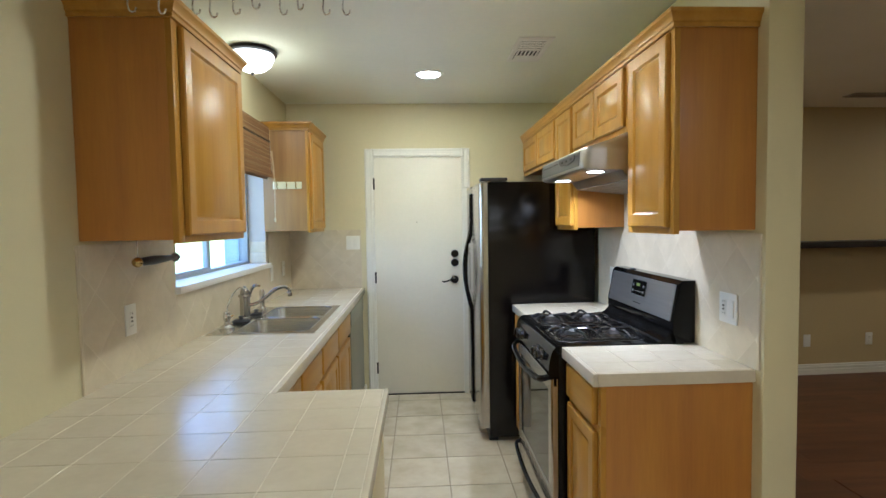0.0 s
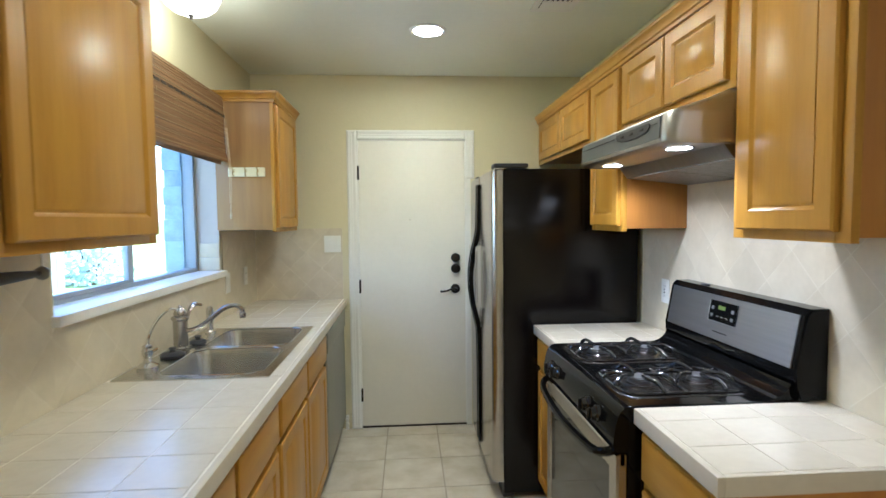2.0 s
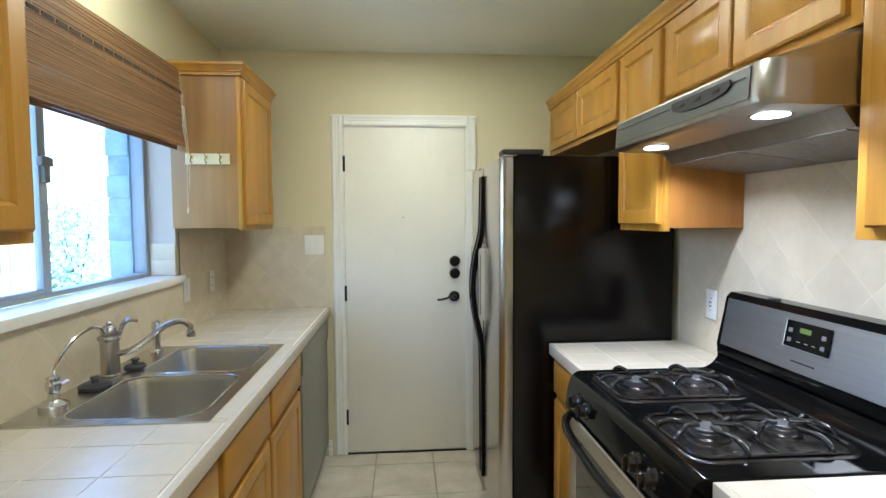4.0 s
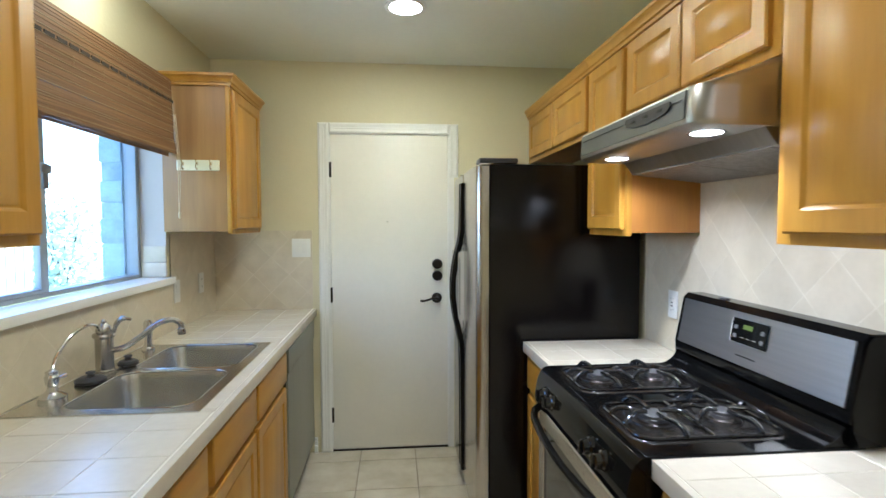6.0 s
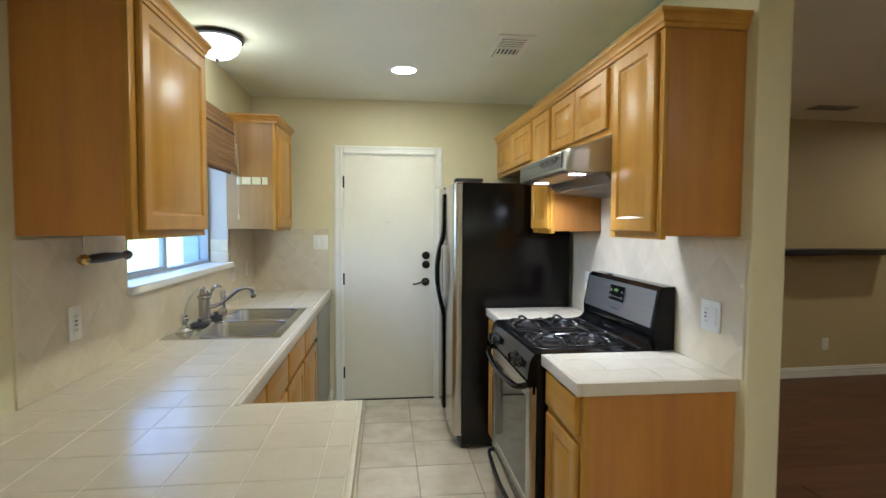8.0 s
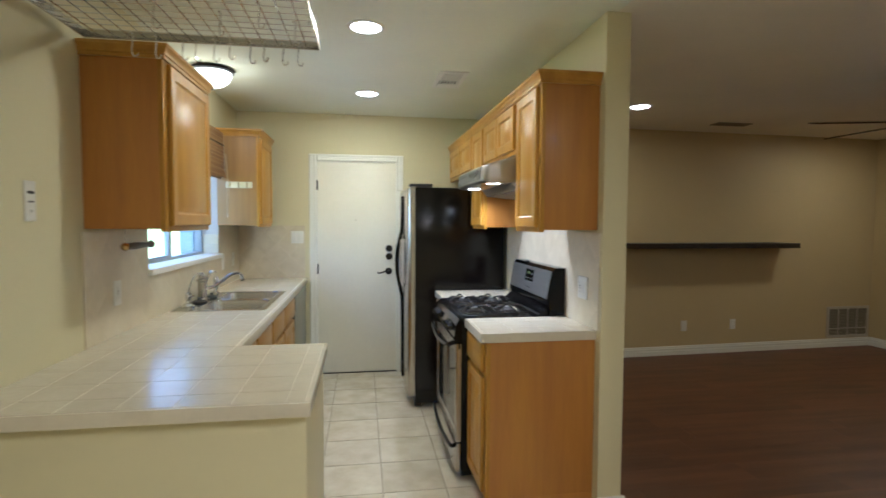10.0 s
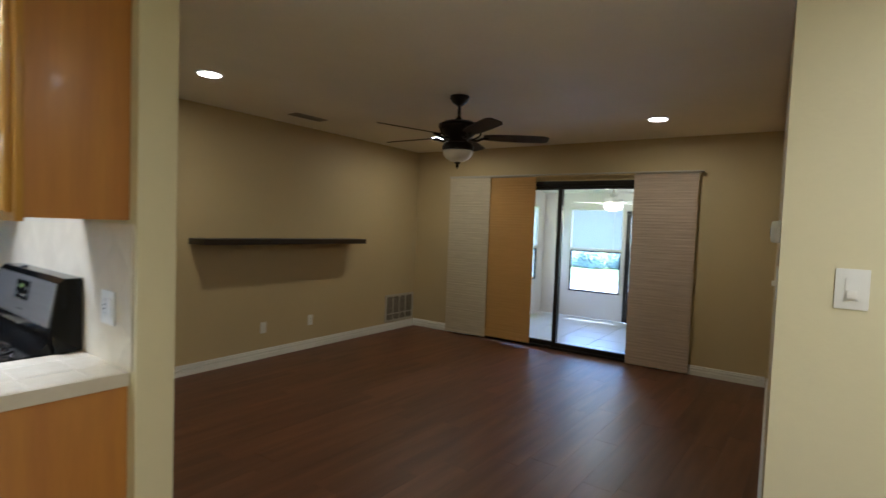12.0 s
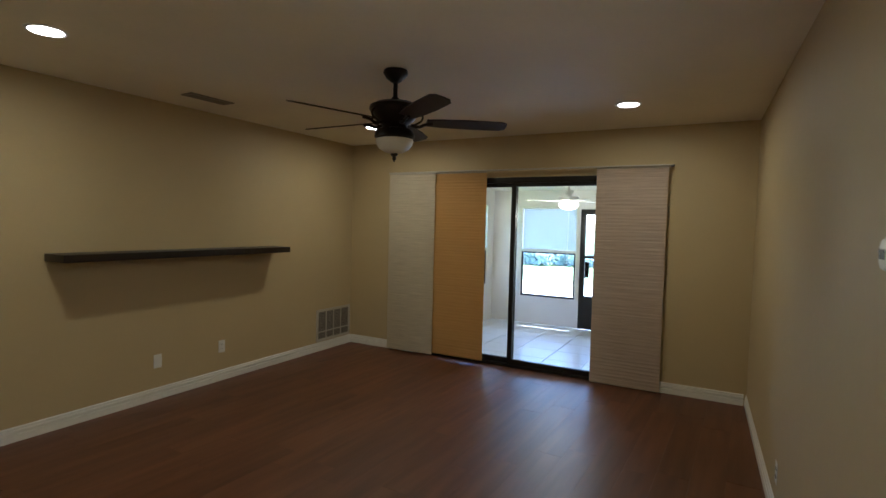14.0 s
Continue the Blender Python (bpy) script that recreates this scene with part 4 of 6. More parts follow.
def hood_loop(bm, x, z, y0, y1, r=R_HOOD):
    """One level of the hood: square at the wall, rounded at the two front corners."""
    pts = [(XR - 0.01, y0), (XR - 0.01, y1)]
    pts += [(x + r - r * math.sin(radians(a)), y1 - r + r * math.cos(radians(a))) for a in range(0, 91, 15)]
    pts += [(x + r - r * math.cos(radians(a)), y0 + r - r * math.sin(radians(a))) for a in range(0, 91, 15)]
    return [bm.verts.new((u, v, z)) for u, v in pts]


L = [hood_loop(bm, x, z, HY0, HY1) for x, z in ((1.05, 1.857), (1.035, 1.846), (0.96, 1.823), (0.862, 1.792), (0.858, 1.785), (0.853, 1.715), (0.856, 1.706), (0.866, 1.699), (0.90, 1.697))]
for a, b in zip(L, L[1:]):
    for i in range(len(a)):
        j = (i + 1) % len(a)
        bm.faces.new((a[i], a[j], b[j], b[i]))
bm.faces.new(L[0]), bm.faces.new(L[-1])
part("hood_body", bm, "steel_hood", hood, "rounded brushed steel canopy")
bm = bmesh.new()
prism(bm, [(XR - 0.012, 1.6965), (BFX, 1.6965), (BFX + 0.032, 1.655), (XR - 0.012, 1.625)], HY0 + 0.012, HY1 - 0.012, "y")
part("hood_box", bm, "steel_hood", hood, "stepped lower box of the hood")
bm = bmesh.new()
prism(bm, [(0.8575, 1.784), (0.8535, 1.717), (0.8505, 1.717), (0.8545, 1.784)], HY0 + 0.045, HY1 - 0.045, "y")
part("front_strip", bm, "alu_light", hood)
bm = bmesh.new()
prism(bm, [(2.272, 1.772), (2.268, 1.760), (2.285, 1.749), (2.33, 1.742), (2.40, 1.739), (2.47, 1.743), (2.505, 1.751), (2.518, 1.762), (2.514, 1.773)], 0.8525, 0.8485, "x")
part("switch_panel", bm, "darkplastic", hood, "dark oval switch panel")
for y in (2.32, 2.395, 2.465):
    boxes("switch", "slot", hood, [((0.8465, y - 0.014, 1.755), (0.8485, y + 0.014, 1.763))], 0.001)
for y0, y1 in ((2.22, 2.262), (2.53, 2.86)):
    boxes("groove", "slot", hood, [((0.8492, y0, 1.7615), (0.8508, y1, 1.7635))], 0, "fine pressed line")
for y0, y1 in ((2.20, 2.545), (2.555, 2.90)):
    bm = bmesh.new()
    prism(bm, [(1.06, 1.6560), (1.335, 1.6287), (1.335, 1.6245), (1.06, 1.6525)], y0, y1, "y")
    part("filter", bm, "filter", hood, "grey mesh filter panel")
for y in (2.27, 2.785):
    bm = bmesh.new()
    lathe(bm, (0.945, y, 1.6965), [(0.038, -0.001), (0.045, 0.000), (0.045, 0.006)], 20)
    part("lamp_ring", bm, "chrome", hood)
    bm = bmesh.new()
    lathe(bm, (0.945, y, 1.6935), [(0.02, 0.0), (0.037, 0.001), (0.038, 0.006)], 20)
    part("lamp_lens", bm, "lit", hood, "lit round hood lamp").visible_shadow = False

# ---- refrigerator ----
fr = thing("refrigerator", "side-by-side refrigerator with stainless doors and black sides", "refrigerator", 0.95, 3.80, 0)
boxes("body", "blackside", fr, [((0.607, 3.356, 0.03), (1.32, 4.25, 1.742))], 0.004)
FY = 3.82
for a, b, nm in ((3.360, FY - 0.004, "fridge_door"), (FY + 0.004, 4.245, "freezer_door")):
    bm = bmesh.new()
    n = 8
    ra = 0.034 if a < FY - 0.1 else 0.012
    rb = 0.012 if a < FY - 0.1 else 0.034
    poly = [(0.603, a), (0.603, b)]
    poly += [(0.546 + rb - rb * math.sin(radians(q)), b - rb + rb * math.cos(radians(q))) for q in range(0, 90, 15)]
    poly += [(0.546 - 0.006 * math.sin(math.pi * k / n), b - rb - (b - a - ra - rb) * k / n) for k in range(n + 1)]
    poly += [(0.546 + ra - ra * math.cos(radians(q)), a + ra - ra * math.sin(radians(q))) for q in range(15, 91, 15)]
    prism(bm, poly, 0.09, 1.735, "z")
    part(nm, bm, "steel", fr, "curved stainless steel door")
boxes("toe_grille", "darkplastic", fr, [((0.60, 3.365, 0.005), (0.66, 4.24, 0.085))], 0.004)
for y in (FY - 0.033, FY + 0.033):
    outer = arc([(0.528, y, 1.690), (0.524, y, 1.50), (0.518, y, 1.40), (0.488, y, 1.27), (0.474, y, 1.14), (0.484, y, 1.00), (0.510, y, 0.87), (0.524, y, 0.74), (0.528, y, 0.13)], 5)
    inner = arc([(0.544, y, 1.690), (0.544, y, 1.50), (0.540, y, 1.38), (0.516, y, 1.27), (0.500, y, 1.14), (0.510, y, 1.00), (0.536, y, 0.88), (0.544, y, 0.74), (0.544, y, 0.13)], 5)
    bm = bmesh.new()
    V = []
    for o, i in zip(outer, inner):
        V.append([bm.verts.new(p) for p in ((i.x, y - 0.014, i.z), (o.x + 0.005, y - 0.014, o.z), (o.x, y - 0.008, o.z), (o.x, y + 0.008, o.z), (o.x + 0.005, y + 0.014, o.z), (i.x, y + 0.014, i.z))])
    for a, b in zip(V, V[1:]):
        for k in range(6):
            bm.faces.new((a[k], a[(k + 1) % 6], b[(k + 1) % 6], b[k]))
    bm.faces.new(V[0]), bm.faces.new(V[-1])
    part("handle", bm, "black", fr, "long bowed flat black handle")
bm = bmesh.new()
grip = [(0.5435, 0.955), (0.5435, 1.325)]
grip += [(0.527 + 0.014 * math.cos(radians(q)), 1.311 + 0.014 * math.sin(radians(q))) for q in (90, 120, 150, 180)]
grip += [(0.527 + 0.014 * math.cos(radians(q)), 0.969 + 0.014 * math.sin(radians(q))) for q in (180, 210, 240, 270)]
prism(bm, grip, 3.7665, 3.7715, "y")
part("grip_plate", bm, "grille_grey", fr, "pale grey rounded plate inside the handle's bow")
boxes("grip_slit", "slot", fr, [((0.519, 3.765, 0.985), (0.5225, 3.7664, 1.295))], 0, "dark slit in the plate")
bm = bmesh.new()
rr = 0.012
lo = [(0.5445, 0.945), (0.5445, 1.325)]
lo += [(0.520 + rr + rr * math.cos(radians(q)), 1.325 - rr + rr * math.sin(radians(q))) for q in (90, 120, 150, 180)]
lo += [(0.520 + rr + rr * math.cos(radians(q)), 0.945 + rr + rr * math.sin(radians(q))) for q in (180, 210, 240, 270)]
prism(bm, lo, 3.90, 4.12, "y")
part("dispenser", bm, "grille_grey", fr, "pale grey rounded dispenser surround")
boxes("ice_chute", "darkplastic", fr, [((0.517, 3.93, 0.985), (0.521, 4.09, 1.285))], 0.001)
boxes("chute_slit", "darkplastic", fr, [((0.526, 3.8985, 0.975), (0.531, 3.9005, 1.300))], 0, "dark slit in the dispenser's side")
boxes("hinge_cover", "darkplastic", fr, [((0.560, 3.37, 1.748), (0.74, 3.47, 1.772))], 0.008, "black hinge cover")
boxes("hinge_bracket", "steel", fr, [((0.562, 3.362, 1.738), (0.622, 3.40, 1.748))], 0.004, "bright metal hinge bracket")
boxes("hinge_cover", "darkplastic", fr, [((0.575, 4.13, 1.742), (0.72, 4.23, 1.765))], 0.006, "black hinge cover")

# ---- wall plates ----


def plate(kind, label, cat, plane, pos, side, u, v, w=0.07, h=0.115, holes=(), rocker=0, toggle=False, m="plastic", block=None):
    if plane == "x":
        t = thing(kind, label, cat, pos, u, v - h / 2)
        B = lambda d0, d1, u0, u1, v0, v1: ((min(pos + side * d0, pos + side * d1), u0, v0), (max(pos + side * d0, pos + side * d1), u1, v1))
    else:
        t = thing(kind, label, cat, u, pos, v - h / 2)
        B = lambda d0, d1, u0, u1, v0, v1: ((u0, min(pos + side * d0, pos + side * d1), v0), (u1, max(pos + side * d0, pos + side * d1), v1))
    boxes("cover", m, t, [B(0.0005, 0.006, u - w / 2, u + w / 2, v - h / 2, v + h / 2)], 0.002)
    for du, dv in holes:
        boxes("socket", m, t, [B(0.0062, 0.0075, u + du - 0.016, u + du + 0.016, v + dv - 0.013, v + dv + 0.013)], 0.001)
        for s in (-0.006, 0.006):
            boxes("slot", "slot", t, [B(0.0076, 0.008, u + du + s - 0.0012, u + du + s + 0.0012, v + dv - 0.005, v + dv + 0.005)])
    if block is not None:
        boxes("socket", m, t, [B(0.0062, 0.008, u + block - 0.0165, u + block + 0.0165, v - 0.0335, v + 0.0335)], 0.001, "protected socket block")
        for dv in (-0.006, 0.008):
            boxes("test_button", "slot", t, [B(0.008, 0.0092, u + block - 0.006, u + block + 0.006, v + dv - 0.003, v + dv + 0.003)], 0.0005)
        for dv in (-0.022, 0.024):
            for q in (-0.006, 0.006):
                boxes("slot", "dim_key", t, [B(0.008, 0.0083, u + block + q - 0.001, u + block + q + 0.001, v + dv - 0.004, v + dv + 0.004)])
        if w > 0.1:
            boxes("rocker", m, t, [B(0.0062, 0.010, u - block - 0.0165, u - block + 0.0165, v - 0.0335, v + 0.0335)], 0.001, "rocker switch")
    for k in range(rocker):
        uu = u + (k - (rocker - 1) / 2) * 0.046
        boxes("rocker", m, t, [B(0.0062, 0.0095, uu - 0.016, uu + 0.016, v - 0.033, v + 0.033)], 0.001, "rocker switch")
    if toggle:
        boxes("rocker", m, t, [B(0.0062, 0.009, u - 0.018, u + 0.018, v - 0.034, v + 0.034)], 0.001, "dimmer frame")
        boxes("toggle", m, t, [B(0.009, 0.018, u - 0.013, u + 0.013, v - 0.028, v - 0.004)], 0.002, "dimmer paddle")
    return t


TWO = ((0, 0.021), (0, -0.021))
plate("outlet", "white wall outlet on the tiled backsplash", "electrical outlet", "x", XL + 0.007, 1, 1.942, 1.135, block=0.0)
plate("outlet", "white wall outlet beside the window over the worktop", "electrical outlet", "x", XL + 0.007, 1, 4.113, 1.137, holes=TWO)
plate("light_switch", "white wall switch beside the window over the worktop", "light switch", "x", XL + 0.007, 1, 3.783, 1.13, rocker=1)
plate("light_switch", "white double rocker switch beside the entry door", "light switch", "y", YB - 0.007, -1, -0.412, 1.323, 0.116, 0.117, rocker=2)
plate("outlet", "white outlet and switch plate on the backsplash beside the range", "electrical outlet", "x", XR - 0.007, -1, 1.903, 1.132, 0.112, 0.117, block=0.024)
plate("outlet", "white wall outlet between range and refrigerator", "electrical outlet", "x", XR - 0.007, -1, 3.10, 1.133, block=0.0)
plate("control_plate", "narrow white phone and control plate on the painted wall", "wall plate", "x", XL, 1, 1.34, 1.538, 0.060, 0.14, holes=((0, -0.035),))
boxes("keypad_slot", "slot", bpy.data.objects["control_plate"], [((XL + 0.006, 1.322, 1.563), (XL + 0.0072, 1.358, 1.573))])
boxes("keypad_mark", "dim_key", bpy.data.objects["control_plate"], [((XL + 0.006, 1.324, 1.533), (XL + 0.0068, 1.356, 1.539))])
plate("light_switch", "white paddle dimmer switch on the wall end", "light switch", "x", 2.64, -1, -0.142, 1.312, 0.085, 0.125, toggle=True)
plate("outlet", "blank ivory plate low on the living room wall", "wall plate", "y", YN, -1, 3.757, 0.322)
plate("outlet", "ivory wall outlet low on the living room wall", "electrical outlet", "y", YN, -1, 4.386, 0.322, holes=TWO)


def tilted(ob, x, y, z, ang):
    ob.location, ob.rotation_euler = (x, y, z), (0, 0, ang)


SA = math.atan2(0.252, 3.676)
for kind, label, cat, d, z, w, h in (
        ("thermostat", "white thermostat on the living room wall", "thermostat", 0.18, 1.483, 0, 0),
        ("light_switch", "white switch plate under the thermostat", "light switch", 0.075, 1.303, 0.07, 0.115),
        ("outlet", "white wall outlet low beside the wall corner", "electrical outlet", 1.85, 0.245, 0.07, 0.115),
        ("outlet", "blank white plate low on the living room wall", "wall plate", 1.365, 0.222, 0.07, 0.115)):
    t = thing(kind, label, cat, 0, 0, 0)
    bm = bmesh.new()
    if kind == "thermostat":
        box(bm, (-0.045, 0.0005, -0.042), (0.045, 0.010, 0.042), 0.003)
        lathe(bm, (0, 0, 0), [(0.040, 0.009), (0.040, 0.022), (0.036, 0.030), (0.02, 0.032)], 28, "y")
    else:
        box(bm, (-w / 2, 0.0005, -h / 2), (w / 2, 0.006, h / 2), 0.002)
    part("cover", bm, "plastic", t)
    if kind == "outlet" and "blank" not in label:
        for s in (-0.021, 0.021):
            boxes("socket", "slot", t, [((-0.012, 0.006, s - 0.01), (0.012, 0.0072, s + 0.01))], 0.001)
    if kind == "thermostat":
        boxes("dial", "darkplastic", t, [((-0.02, 0.031, -0.012), (0.02, 0.0335, 0.012))], 0.001, "dark display window")
    if kind == "light_switch":
        boxes("toggle", "plastic", t, [((-0.006, 0.006, -0.012), (0.006, 0.018, 0.006))], 0.001)
    tilted(t, 2.70 + d * math.cos(SA), 0.054 + d * math.sin(SA), z, SA)

# ---- hooks, towel bar ----
hk = thing("hook_rack", "small ivory board with three brass hooks on the cabinet side", "hook rack", -0.772, 3.68, 1.74)
boxes("board", "ivory", hk, [((-0.875, 3.668, 1.735), (-0.675, 3.6795, 1.785))], 0.003)
for x in (-0.84, -0.775, -0.71):
    bm = bmesh.new()
    tube(bm, arc([(x, 3.668, 1.772), (x, 3.650, 1.768), (x, 3.640, 1.752), (x, 3.648, 1.738), (x + 0.002, 3.655, 1.742)], 4), 0.003, 6)
    tube(bm, arc([(x, 3.666, 1.76), (x, 3.640, 1.775), (x, 3.632, 1.785)], 4), 0.0025, 6)
    part("hook", bm, "brass", hk, "brass double hook")
tb = thing("paper_towel_holder", "wooden-ended dark bar under the wall cabinet", "paper towel holder", -0.88, 2.05, 1.35)
bm = bmesh.new()
lathe(bm, (-0.88, 1.92, 1.352), [(0.010, 0), (0.016, 0.03), (0.018, 0.10), (0.013, 0.20), (0.009, 0.26)], 16, "y")
part("bar", bm, "darkplastic", tb, "dark turned bar")
for y in (1.905, 2.195):
    bm = bmesh.new()
    lathe(bm, (-0.88, y, 1.352), [(0.006, -0.019), (0.015, -0.013), (0.0195, 0.0), (0.015, 0.013), (0.006, 0.019)], 16, "y")
    part("end_ball", bm, "brass" if y < 2 else "cap", tb, "tarnished metal end ball")
for y in (1.905, 2.195):
    part("bracket", tube(bmesh.new(), [(-0.88, y, 1.366), (-0.88, y, 1.436)], 0.002, 8), "steel", tb)

# ---- ceiling fixtures ----


def downlight(x, y):
    t = thing("downlight", "round recessed ceiling downlight, lit", "recessed light", x, y, CEIL - 0.01, "recessed downlights")
    bm = bmesh.new()
    lathe(bm, (x, y, CEIL - 0.0005), [(0.098, 0.0), (0.098, -0.004), (0.085, -0.009), (0.076, -0.006)], 32)
    part("trim_ring", bm, "trim", t)
    bm = bmesh.new()
    lathe(bm, (x, y, CEIL - 0.0085), [(0.01, -0.001), (0.074, -0.001), (0.076, 0.002)], 32)
    part("lens", bm, "lit", t, "glowing lens").visible_shadow = False


# The dining fixtures are unseen, added to go with their fill lamps.
for x, y in K_DOWN + L_DOWN + D_FILL:
    downlight(x, y)
dome = thing("ceiling_lamp", "flush ceiling lamp with a glowing glass bowl and dark ring", "ceiling light", -0.79, 3.03, CEIL)
bm = bmesh.new()
lathe(bm, (-0.79, 3.03, CEIL), [(0.128, -0.001), (0.140, -0.008), (0.138, -0.022), (0.122, -0.028)], 40)
part("ring", bm, "bronze", dome)
bm = bmesh.new()
lathe(bm, (-0.79, 3.03, CEIL - 0.026), [(0.121, 0), (0.118, -0.026), (0.102, -0.058), (0.074, -0.082), (0.038, -0.096), (0.004, -0.100)], 40)
part("bowl", bm, "litbowl", dome, "glowing ribbed glass bowl").visible_shadow = False
bm = bmesh.new()
lathe(bm, (-0.79, 3.03, CEIL - 0.124), [(0.012, 0), (0.012, -0.006), (0.006, -0.010), (0.008, -0.016), (0.002, -0.02)], 14)
part("finial", bm, "bronze", dome)


def vent(label, x0, x1, y0, y1, along, n=8, m="trim"):
    t = thing("ceiling_vent", label, "air vent", (x0 + x1) / 2, (y0 + y1) / 2, CEIL - 0.01)
    f = 0.03
    boxes("frame", m, t, [((x0, y0, CEIL - 0.008), (x1, y0 + f, CEIL - 0.0005)), ((x0, y1 - f, CEIL - 0.008), (x1, y1, CEIL - 0.0005)),
                          ((x0, y0 + f, CEIL - 0.008), (x0 + f, y1 - f, CEIL - 0.0005)), ((x1 - f, y0 + f, CEIL - 0.008), (x1, y1 - f, CEIL - 0.0005))], 0.002)
    boxes("backing", "slot", t, [((x0 + f, y0 + f, CEIL - 0.002), (x1 - f, y1 - f, CEIL - 0.0006))])
    ym = (y0 + y1) / 2 if along == "mixed" else y0 + f
    if along == "mixed":
        boxes("divider", m, t, [((x0 + f, ym - 0.004, CEIL - 0.009), (x1 - f, ym + 0.004, CEIL - 0.002))])
        for k in range(6):
            c = x0 + f + (x1 - x0 - 2 * f) * (k + 0.5) / 6
            bm = bmesh.new()
            prism(bm, [(c - 0.004, CEIL - 0.0022), (c + 0.002, CEIL - 0.010), (c + 0.004, CEIL - 0.009), (c - 0.002, CEIL - 0.0022)], ym + 0.004, y1 - f, "y")
            part("slat", bm, m, t)
    if along == "mixed":
        boxes("deflector", m, t, [((x0 + f + 0.002, y1 - f - 0.095, CEIL - 0.0105), (x1 - f - 0.002, y1 - f - 0.002, CEIL - 0.0085))], 0.0008, "plain closing plate")
    e = ym if along == "mixed" else y1 - f
    for k in range(n):
        c = y0 + f + (e - y0 - f) * (k + 0.5) / n
        bm = bmesh.new()
        prism(bm, [(c - 0.004, CEIL - 0.0022), (c + 0.003, CEIL - 0.010), (c + 0.004, CEIL - 0.009), (c - 0.003, CEIL - 0.0022)], x0 + f, x1 - f, "x")
        part("slat", bm, m, t)


vent("white ceiling air register in the kitchen", 0.712, 0.912, 2.81, 3.225, "mixed", 5)
# The living room register is coloured dark for the dim light there.
vent("ceiling air register in the living room, shade put into its colour", 3.72, 4.10, 4.06, 4.20, "x", 4, "shaded_grille")

# ---- pot rack ----
rk = thing("pot_rack", "hanging wire pot rack with empty metal hooks over the peninsula", "pot rack", -0.43, 1.2, 2.2)
RX0, RX1, QY0, QY1, RZ = -0.89, 0.02, 0.62, 1.62, 2.205
boxes("rack_frame", "steel", rk, [((RX0, QY1 - 0.006, RZ - 0.012), (RX1, QY1, RZ + 0.022)), ((RX0, QY0, RZ - 0.012), (RX1, QY0 + 0.006, RZ + 0.022)),
    ((RX0, QY0 + 0.006, RZ - 0.012), (RX0 + 0.006, QY1 - 0.006, RZ + 0.022)), ((RX1 - 0.006, QY0 + 0.006, RZ - 0.012), (RX1, QY1 - 0.006, RZ + 0.022))], 0.001)
for k in range(1, 16):
    x = RX0 + (RX1 - RX0) * k / 16
    part("wire", tube(bmesh.new(), [(x, QY0 + 0.003, RZ), (x, QY1 - 0.003, RZ)], 0.0024, 5), "chrome", rk)
for k in range(1, 18):
    y = QY0 + (QY1 - QY0) * k / 18
    part("wire", tube(bmesh.new(), [(RX0 + 0.003, y, RZ + 0.004), (RX1 - 0.003, y, RZ + 0.004)], 0.0024, 5), "chrome", rk)
for x in (RX0 + 0.02, RX1 - 0.02):
    for y in (QY0 + 0.1, QY1 - 0.25):
        bm = bmesh.new()
        tube(bm, [(x, y, RZ), (x, y, CEIL - 0.001)], 0.002, 6)
        part("hanging_rod", bm, "steel", rk)
rnd = random.Random(11)
hx = [(-0.62, 1.60), (-0.52, 1.60), (-0.475, 1.615), (-0.40, 1.60), (-0.33, 1.56), (-0.26, 1.60), (-0.20, 1.57), (-0.13, 1.60), (-0.07, 1.60), (-0.70, 1.58), (-0.30, 1.3), (-0.15, 1.2), (-0.05, 1.35), (-0.5, 1.25)]
for i, (x, y) in enumerate(hx):
    h = thing("pot_hook", "empty S-shaped metal hook on the pot rack", "hook", x, y, RZ, "pot hooks")
    bm = bmesh.new()
    a = rnd.uniform(-0.8, 0.8)
    c, s = math.cos(a), math.sin(a)
    pts = [(-0.008, 0.010), (-0.003, 0.016), (0.004, 0.012), (0.005, 0.0), (0.002, -0.03), (0.0, -0.055), (0.006, -0.072), (0.018, -0.070), (0.022, -0.058)]
    tube(bm, arc([(x + c * p, y + s * p, RZ - 0.012 + q) for p, q in pts], 4), 0.0028, 6)
    part("hook_wire", bm, "chrome", h)

# ---- living room ----
sh = thing("wall_shelf", "long black floating shelf on the tan wall", "shelf", 4.0, YN, 1.20)
boxes("shelf_board", "shelf", sh, [((2.945, 4.44, 1.204), (5.005, YN - 0.0005, 1.258))], 0.002)
gr = thing("return_air_grille", "large white louvred return air grille low on the wall", "air vent", 5.96, YN, 0.13)
g0, g1, h0, h1 = 5.68, 6.285, 0.108, 0.485
boxes("grille_frame", "grille_grey", gr, [((g0, YN - 0.012, h0), (g1, YN - 0.0005, h0 + 0.03)), ((g0, YN - 0.012, h1 - 0.03), (g1, YN - 0.0005, h1)),
    ((g0, YN - 0.012, h0 + 0.03), (g0 + 0.03, YN - 0.0005, h1 - 0.03)), ((g1 - 0.03, YN - 0.012, h0 + 0.03), (g1, YN - 0.0005, h1 - 0.03))] +
    [((g0 + 0.03 + 0.134 * k - 0.006, YN - 0.012, h0 + 0.03), (g0 + 0.03 + 0.134 * k + 0.006, YN - 0.002, h1 - 0.03)) for k in (1, 2, 3)] + [((g0 + 0.03, YN - 0.012, 0.215), (g1 - 0.03, YN - 0.002, 0.227))], 0.001)
boxes("backing", "slot", gr, [((g0 + 0.03, YN - 0.003, h0 + 0.03), (g1 - 0.03, YN - 0.001, h1 - 0.03))])
